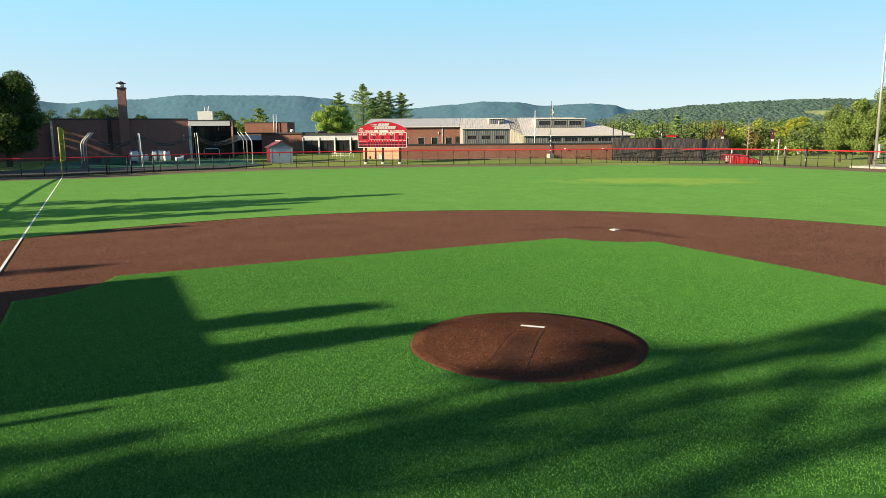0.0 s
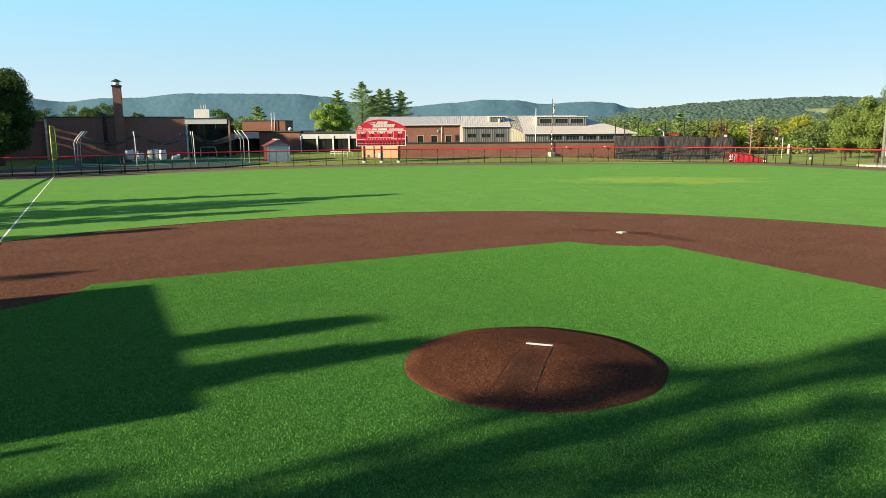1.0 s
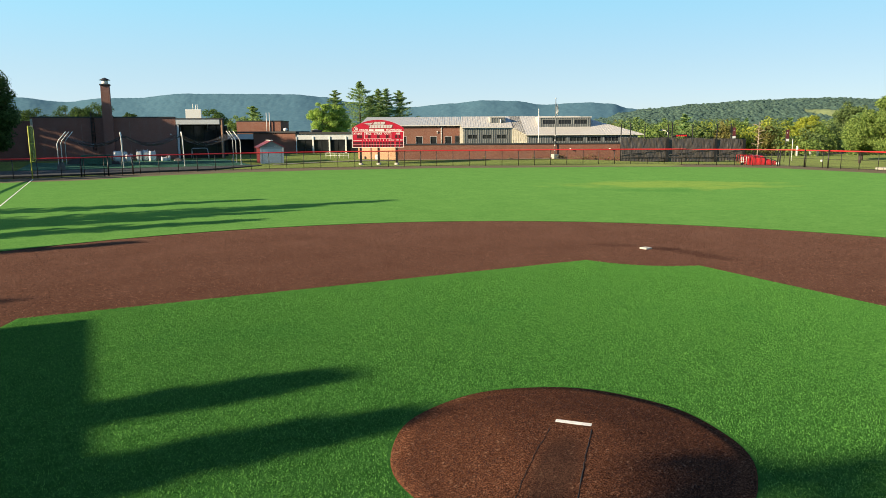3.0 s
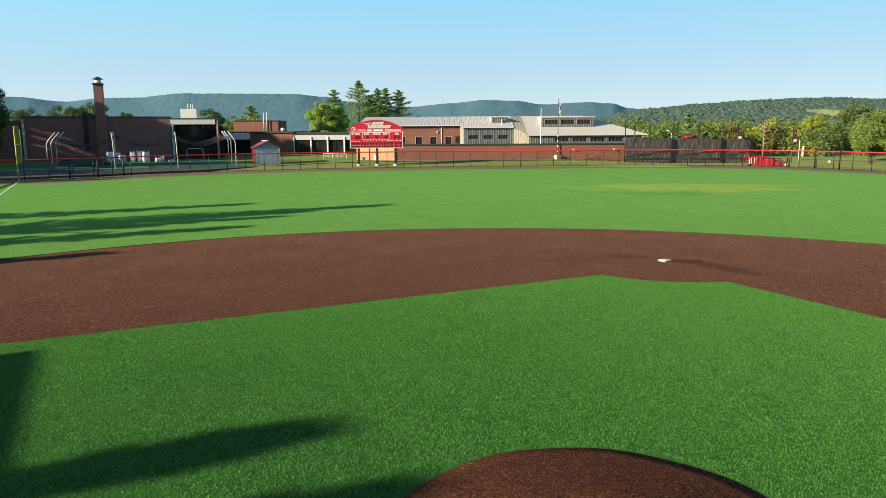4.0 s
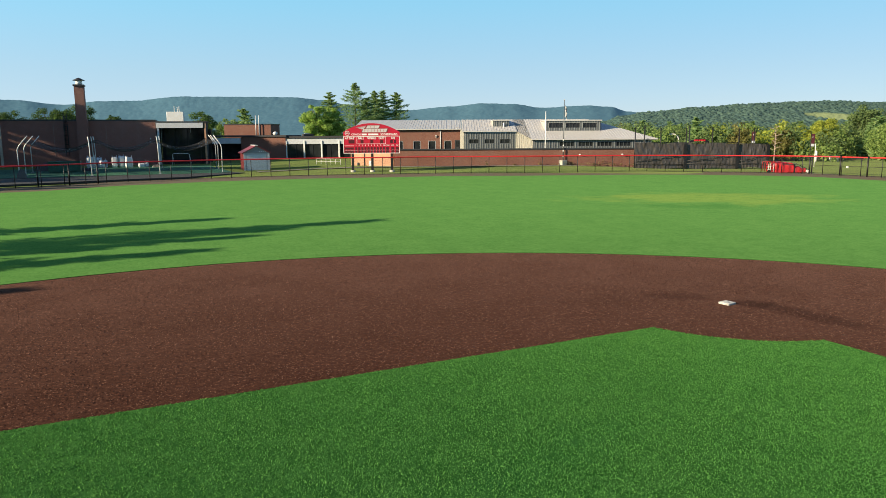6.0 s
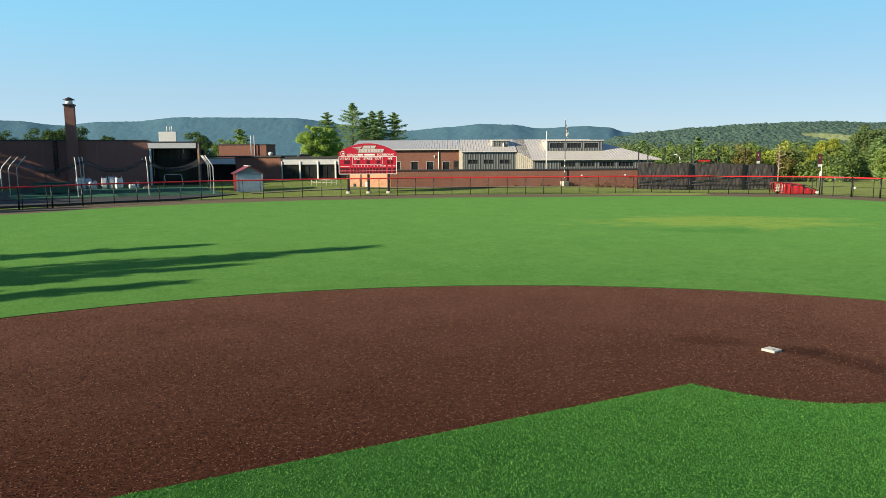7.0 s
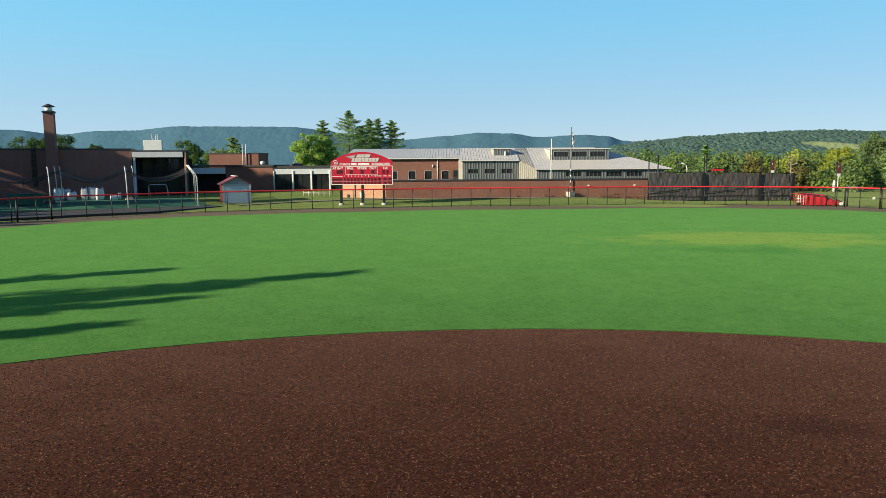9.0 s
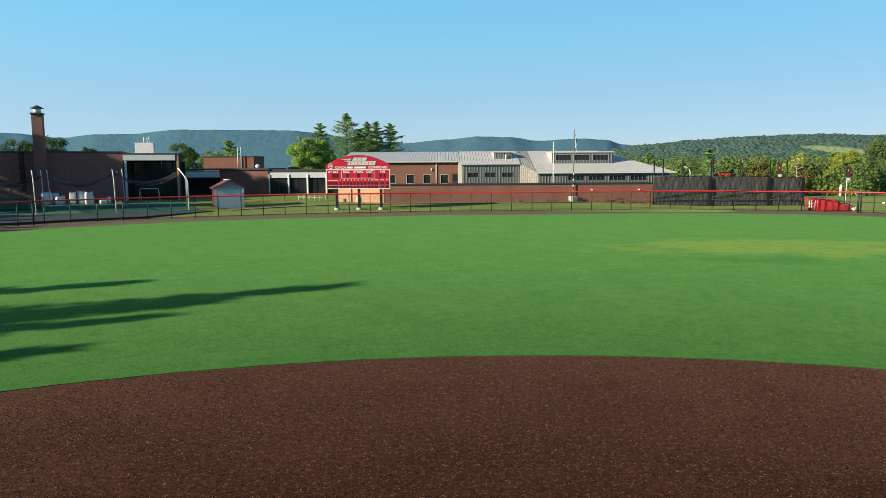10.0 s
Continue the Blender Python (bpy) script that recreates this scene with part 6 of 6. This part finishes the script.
# ---- hills ----
def ridge(name, depth, foot, crest, u0, u1, mat, label, rough):
    """A wooded ridge: crest is (sideways tangent, height in metres) along it, joined smoothly."""
    eye = Vector((3.7, -1.1, 0))
    fw, rt = Vector((0.4374, 0.8993, 0)), Vector((0.8993, -0.4374, 0))
    xs, hs = np.array([c[0] for c in crest]), np.array([c[1] for c in crest])
    n, rows = 700, 36
    verts, faces = [], []
    for i in range(n + 1):
        u = u0 + (u1 - u0) * i / n
        j = int(np.clip(np.searchsorted(xs, u) - 1, 0, len(xs) - 2))
        t = min(1, max(0, (u - xs[j]) / (xs[j + 1] - xs[j])))
        t = t * t * (3 - 2 * t)
        h = hs[j] + (hs[j + 1] - hs[j]) * t
        for r in range(rows + 2):
            s = r / rows
            d = foot + (depth - foot) * s if r <= rows else depth * 1.08
            p = eye + fw * d + rt * (d * u)
            z = -16 + (h + 16) * (s ** 1.25 if s <= 1 else 0.75)
            z += rough * (noise.noise(p * 0.011 + Vector((7.3, 2.1, 0))) + 0.7 * noise.noise(p * 0.047) + 0.6 * noise.noise(p * 0.113)) * (0.3 + 0.7 * min(s, 1))
            verts.append((p.x, p.y, z))
    w = rows + 2
    for i in range(n):
        for r in range(rows + 1):
            a = i * w + r
            faces.append((a, a + w, a + w + 1, a + 1))
    tagged(raw_mesh(name, verts, faces, mat, smooth=True), label, "hills", kind="structure")
    return np.array(verts).reshape(n + 1, rows + 2, 3)


FAR = 3900.0
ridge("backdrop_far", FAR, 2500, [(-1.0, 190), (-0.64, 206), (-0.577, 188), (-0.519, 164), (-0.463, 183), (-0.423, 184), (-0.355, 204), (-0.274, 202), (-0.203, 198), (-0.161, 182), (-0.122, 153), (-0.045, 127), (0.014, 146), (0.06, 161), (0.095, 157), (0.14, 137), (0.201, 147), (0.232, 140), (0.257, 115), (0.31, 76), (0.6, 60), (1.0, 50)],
      -0.95, 0.75, M_HILL_FAR, "wooded hills on the horizon, tinted blue for haze", 2.6)
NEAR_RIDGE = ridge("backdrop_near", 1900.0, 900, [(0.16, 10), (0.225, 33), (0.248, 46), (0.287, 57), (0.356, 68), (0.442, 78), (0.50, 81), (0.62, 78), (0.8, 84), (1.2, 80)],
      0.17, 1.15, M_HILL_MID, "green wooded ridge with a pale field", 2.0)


def crowns(grid, count, size, keep, reach=0.56):
    """Rounded uneven tree crowns crowded over the part of a slope that shows."""
    n, w, _ = grid.shape
    i, j = RNG.random(count) * (n - 1.01) * reach, RNG.random(count) ** 0.75 * (w - 2.05)
    a, b = i.astype(int), j.astype(int)
    fi, fj = (i - a)[:, None], (j - b)[:, None]
    p = (grid[a, b] * (1 - fi) + grid[a + 1, b] * fi) * (1 - fj) + (grid[a, b + 1] * (1 - fi) + grid[a + 1, b + 1] * fi) * fj
    p = p[keep(p)]
    m, ring = len(p), 6
    r = size * (0.45 + 1.15 * RNG.random(m) ** 2.2)
    h = r * (0.30 + 0.45 * RNG.random(m) ** 2)
    verts = np.zeros((m, 2 * ring + 1, 3))
    for k in range(ring):
        q = TAU * k / ring + RNG.random(m) * 0.6
        for level, (out, up) in enumerate(((1.0, 0.0), (0.78, 0.62))):
            o = r * out * (0.8 + 0.4 * RNG.random(m))
            verts[:, level * ring + k] = p + np.stack([o * np.cos(q), o * np.sin(q), h * (up + 0.18 * RNG.normal(size=m)) - 0.5], 1)
    verts[:, -1] = p + np.stack([0.2 * r * RNG.normal(size=m), 0.2 * r * RNG.normal(size=m), h], 1)
    base = (np.arange(m) * (2 * ring + 1))[:, None]
    faces = []
    for k in range(ring):
        k2 = (k + 1) % ring
        faces += [base + np.array([[k, k2, ring + k2]]), base + np.array([[k, ring + k2, ring + k]]), base + np.array([[ring + k, ring + k2, 2 * ring]])]
    return tagged(raw_mesh("ridge_trees", verts.reshape(-1, 3), np.concatenate(faces), M_CROWNS, smooth=True), "dense tree crowns covering the ridge, tinted for haze", "woods", kind="stuff")


def off_field(p):
    c, s = math.cos(radians(64)), math.sin(radians(64))
    dx, dy = p[:, 0] - 1392, p[:, 1] - 977
    return ((dx * c + dy * s) / 110) ** 2 + ((-dx * s + dy * c) / 64) ** 2 > 1


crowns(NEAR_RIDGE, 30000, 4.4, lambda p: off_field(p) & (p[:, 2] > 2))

# ---- unseen casters, added for shade from the third-base side ----
# unseen block, inferred from the straight-edged shadow on the infield
shade_block = thing("unseen_shade_block", pose(-16.0, 18.0, 0), "unseen long brick block that shades the third-base side", "building")
part("wall", boxes((-3, 3, -5.3, 6.7, 0, 6.2)), M_BRICK, shade_block)
part("roof", boxes((-3.2, 3.2, -5.4, 6.8, 6.204, 6.45)), M_ROOF_DARK, shade_block)
# thin upright added to cast a narrow spike beside the block's shadow
part("spike_caster", boxes((2.6, 3.0, -5.95, -5.72, 0, 5.7)), M_STEEL, shade_block)
# unseen spruces, placed and sized so their shadow tips land on the field
for i, (x, y, h, r) in enumerate(((-17, 57.3, 12.0, 2.9), (-19, 51.6, 15.7, 3.3), (-22, 50.3, 14.6, 3.4), (-20, 48.6, 13.1, 2.6), (-18, 45.0, 11.3, 2.6), (-24, 39.1, 11.0, 0.8), (-24, 14.2, 12.3, 1.3), (-24, 16.9, 12.0, 0.95))):
    conifer(x, y, 0, h, r, 4500 if y < 30 else 2300, 0.42, "unseen slender spruce placed for its shadow", 70 + i, 2.5 if y < 30 else 1.5)


def unseen_tree(x, y, clumps, label, seed, loose=1.0, leaves=26, gaps=()):
    """Tall open crown, out of view, that casts shade: clumps are (across, height, radius), spread in depth by chance.
    """
    rs = random.Random(seed)
    t = thing("unseen_tree", pose(x, y, 0), label, "tree")
    blobs = []
    for c, h, r in clumps:
        for k in range(3):
            s = r * rs.uniform(0.45, 0.8)
            blobs.append((rs.uniform(-2.5, 2.5), c + rs.gauss(0, r * 0.6 * loose), h + rs.gauss(0, r * 0.8 * loose), s, s, s * 0.8))
    top = max(h for _, h, _ in clumps)
    part("trunk", limbs(bmesh.new(), (0, 0, -0.3), (0, 0, top * 0.9), blobs[::3] if not gaps else blobs[::12], 0.34), M_BARK, t)
    v, f = leaf_cloud(blobs, leaves * len(blobs), 0.40 if leaves < 50 else 0.76, fill=0.9)
    # see-through gaps (y0, y1, z0, z1) that run along the sun's slope
    c = v.reshape(-1, 4, 3).mean(1)
    keep = np.ones(len(c), bool)
    for y0, y1, z0, z1 in gaps:
        across, up = c[:, 1] + y - 0.03 * c[:, 0], c[:, 2] + math.tan(radians(SUN_EL)) * c[:, 0]
        keep &= ~((across > y0 - 0.5) & (across < y1 + 0.5) & (up > z0 - 0.2) & (up < z1 + 0.2))
    v = v.reshape(-1, 4, 3)[keep].reshape(-1, 3)
    raw_mesh("crown", v, np.arange(len(v)).reshape(-1, 4), M_LEAF, t)
    return t


rs = random.Random(21)
# boughs in rows; each row gives the strip of ground it shades: x from, to, y from, to, boughs, size
TALL = []
for x0, x1, y0, y1, k, r in ((13.1, 14.0, 10.70, 10.55, 7, 0.50), (16.5, 18.8, 10.4, 9.8, 4, 0.27), (17.1, 21.2, 8.85, 9.3, 6, 0.33), (19.9, 25.5, 9.4, 10.6, 7, 0.46), (13.8, 15.8, 9.5, 9.1, 3, 0.24),
                             (9.0, 11.8, 10.6, 9.6, 3, 0.26), (12.5, 16.1, 8.2, 7.75, 6, 0.34), (15.5, 18.7, 7.3, 7.65, 5, 0.33), (10.0, 12.8, 7.35, 7.55, 3, 0.26), (11.7, 13.6, 6.7, 6.2, 3, 0.27),
                             (10.5, 13.0, 5.65, 5.6, 4, 0.30), (13.0, 17.0, 5.55, 5.9, 5, 0.35), (4.4, 8.7, 9.3, 9.3, 3, 0.28), (2.4, 6.4, 9.6, 8.2, 5, 0.36), (8.1, 10.0, 7.2, 7.35, 2, 0.24), (-6, 2.4, 8.8, 11.0, 12, 0.7)):
    for i in range(k):
        u = (i + rs.random()) / k
        xs, ys = x0 + (x1 - x0) * u, y0 + (y1 - y0) * u + rs.uniform(-0.2, 0.2)
        TALL.append((ys - 0.03 * (xs + 40) - 7.5, (xs + 40) * math.tan(radians(SUN_EL)), r * rs.uniform(0.68, 1.0)))
# added tree out of view, its boughs laid out from the wanted shadows
unseen_tree(-40, 7.5, TALL, "unseen tall tree with boughs set to shade chosen ground", 80, leaves=13)
# further unseen spruces, for shade on the clay and by the fence
conifer(-45, 27.6, 0, 17.0, 2.4, 1100, 0.36, "unseen slender spruce placed for its shadow", 91)
conifer(-15, 93.0, 0, 8.8, 2.2, 2600, 0.4, "unseen slender spruce placed for its shadow", 92, 2.0)
conifer(-17, 96.0, 0, 9.8, 2.6, 2600, 0.4, "unseen slender spruce placed for its shadow", 93, 2.0)
# trees out of view, added only to keep the yard in shade
for i, y in enumerate((104.5, 110.5, 116.5, 123.5, 130.0, 136.0)):
    broadleaf(-27, y, 0, 14.5, 4.2, M_LEAF_MID, 3200, 0.55, "unseen round tree added to shade the service yard", 110 + i, low=0.1)
# unseen trees added west of the gymnasium; gaps cut in their leaves let narrow streaks of sun along its wall
GAPS = ((145.65, 146.45, 13.85, 14.45), (145.70, 146.40, 12.65, 13.15), (145.75, 146.30, 11.35, 11.75), (145.05, 145.35, 12.35, 12.75))
for yc in (137.5, 140.5, 143.6, 148.2, 152.6, 157.5, 162.5):
    BOUGHS = []
    for i in range(5):
        for j in range(13 if yc < 150 else 17):
            BOUGHS.append((-3.0 + i * 1.5 + rs.uniform(-0.3, 0.3), 4.0 + j * 1.38 + rs.uniform(-0.3, 0.3), 1.45))
    unseen_tree(-26, yc, BOUGHS, "unseen dense tree added to shade the gymnasium", int(yc), 0.3, 120 if 140 < yc < 149 else 56, GAPS)
# dry weeds along the terrace wall
wv = []
for k in range(26):
    u = RNG.random() ** 0.7
    x, y = 57.2 + 33.1 * u, 108.3 - 14.55 * u + RNG.normal() * 0.15
    g = 0.14 + 0.45 * RNG.random() ** 2
    v, f = leaf_cloud([(x, y, 0.45 + g * 0.6, 0.2 + 1.0 * RNG.random(), 0.25, g)], int(14 + 70 * g), 0.13, 0.6)
    wv.append(v)
wv = np.concatenate(wv)
tagged(raw_mesh("weeds", wv, np.arange(len(wv)).reshape(-1, 4), M_DRY), "dry weeds along the foot of the brick wall", "weeds", kind="stuff")


# ---- loose pile and grit, joined ----
def scatter(name, p, kind, size, mat, label, cat):
    """Blades (upright leaning slivers) or grains (small three-sided pyramids) at points p."""
    n = len(p)
    q = RNG.random(n) * TAU
    s = size * (0.55 + 0.9 * RNG.random(n))
    a = np.stack([np.cos(q), np.sin(q), np.zeros(n)], 1)
    b = np.stack([-np.sin(q), np.cos(q), np.zeros(n)], 1)
    if kind == "blade":
        lean = RNG.normal(size=(n, 2)) * 0.6
        up = np.stack([lean[:, 0], lean[:, 1], np.ones(n)], 1) * (s * 1.15)[:, None]
        w = (s * 0.32)[:, None]
        v = np.stack([p - a * w, p + a * w, p + up], 1)
        loops, per = np.arange(3 * n), 3
    else:
        s1 = s[:, None]
        lo = np.array([0, 0, -0.15]) * s1
        v = np.stack([p + a * s1 + lo, p + (-0.5 * a + 0.85 * b) * s1 * 0.9 + lo, p + (-0.5 * a - 0.85 * b) * s1 + lo,
                      p + np.stack([0.3 * RNG.normal(size=n) * s, 0.3 * RNG.normal(size=n) * s, s * 0.75], 1)], 1)
        base = (np.arange(n) * 4)[:, None]
        loops = np.concatenate([base + np.array([[0, 1, 3, 1, 2, 3, 2, 0, 3]])], 1).reshape(-1)
        per = 3
    me = bpy.data.meshes.new(name)
    nf = len(loops) // per
    me.vertices.add(v.shape[0] * v.shape[1])
    me.vertices.foreach_set("co", v.reshape(-1).astype(np.float32))
    me.loops.add(len(loops))
    me.loops.foreach_set("vertex_index", loops.astype(np.int32))
    me.polygons.add(nf)
    me.polygons.foreach_set("loop_start", (np.arange(nf) * per).astype(np.int32))
    me.update(calc_edges=True)
    me.materials.append(mat)
    return tagged(new(name, me), label, cat, kind="stuff")


def away(p, x, y, r):
    return (p[:, 0] - x) ** 2 + (p[:, 1] - y) ** 2 > r * r


def inside_turf(p, m=0.0):
    k = (p[:, 0] > 1.0) & (p[:, 0] < 26.48 - m) & (p[:, 1] > 1.0) & (p[:, 1] < 26.34 - m)
    for x, y in ((0, 0), (27.43, 0), (0, 27.43), (27.43, 27.43)):
        k &= away(p, x, y, 4.1 + m)
    return k & away(p, 12.68, 12.70, 2.9)


def flat_points(n, x0, x1, y0, y1, z):
    return np.stack([x0 + (x1 - x0) * RNG.random(n), y0 + (y1 - y0) * RNG.random(n), np.full(n, z)], 1)


p = flat_points(1250000, 1.0, 26.5, 2.0, 26.4, 0.02)
p = p[p[:, 1] > 9.2 - 0.45 * (p[:, 0] - 2.0)]
scatter("turf_pile", p[inside_turf(p)], "blade", 0.019, M_BLADE, "short upright green turf fibres of the infield", "turf fibres")
p = flat_points(330000, -3.0, 42.2, 12.0, 43.0, 0.0)
rr = np.hypot(p[:, 0] - FIELD_C.x, p[:, 1] - FIELD_C.y)
p = p[(rr < ARC - 0.03) & ~inside_turf(p, -0.05) & away(p, 27.43, 27.43, 0.3) & away(p, 12.68, 12.70, 2.9)]
scatter("clay_grit", p, "grain", 0.0155, M_GRAIN, "loose red-brown clay grit", "grit")
q, r = RNG.random(24000) * TAU, 2.82 * np.sqrt(RNG.random(24000))
px, py = 12.68 + r * np.cos(q), 12.70 + r * np.sin(q)
back = (r * np.cos(q) + r * np.sin(q)) * math.sqrt(0.5)
pz = np.maximum(0.03, 0.27 * (1 - (np.maximum(0, r - 0.9) / 1.98) ** 1.08) - 0.02 * np.maximum(0, -back)) + 0.002
along, across = back - 0.55, (px - py + 0.02) * math.sqrt(0.5)
keep = ~((np.abs(across) < 0.36) & (along < 0.12) & (along > -2.0) & (RNG.random(24000) < 0.75))
keep &= ~((np.abs(across) < 0.34) & (np.abs(along - 0.05) < 0.12))
scatter("mound_grit", np.stack([px, py, pz], 1)[keep], "grain", 0.010, M_GRAIN_MOUND, "loose clay grit on the mound", "grit")
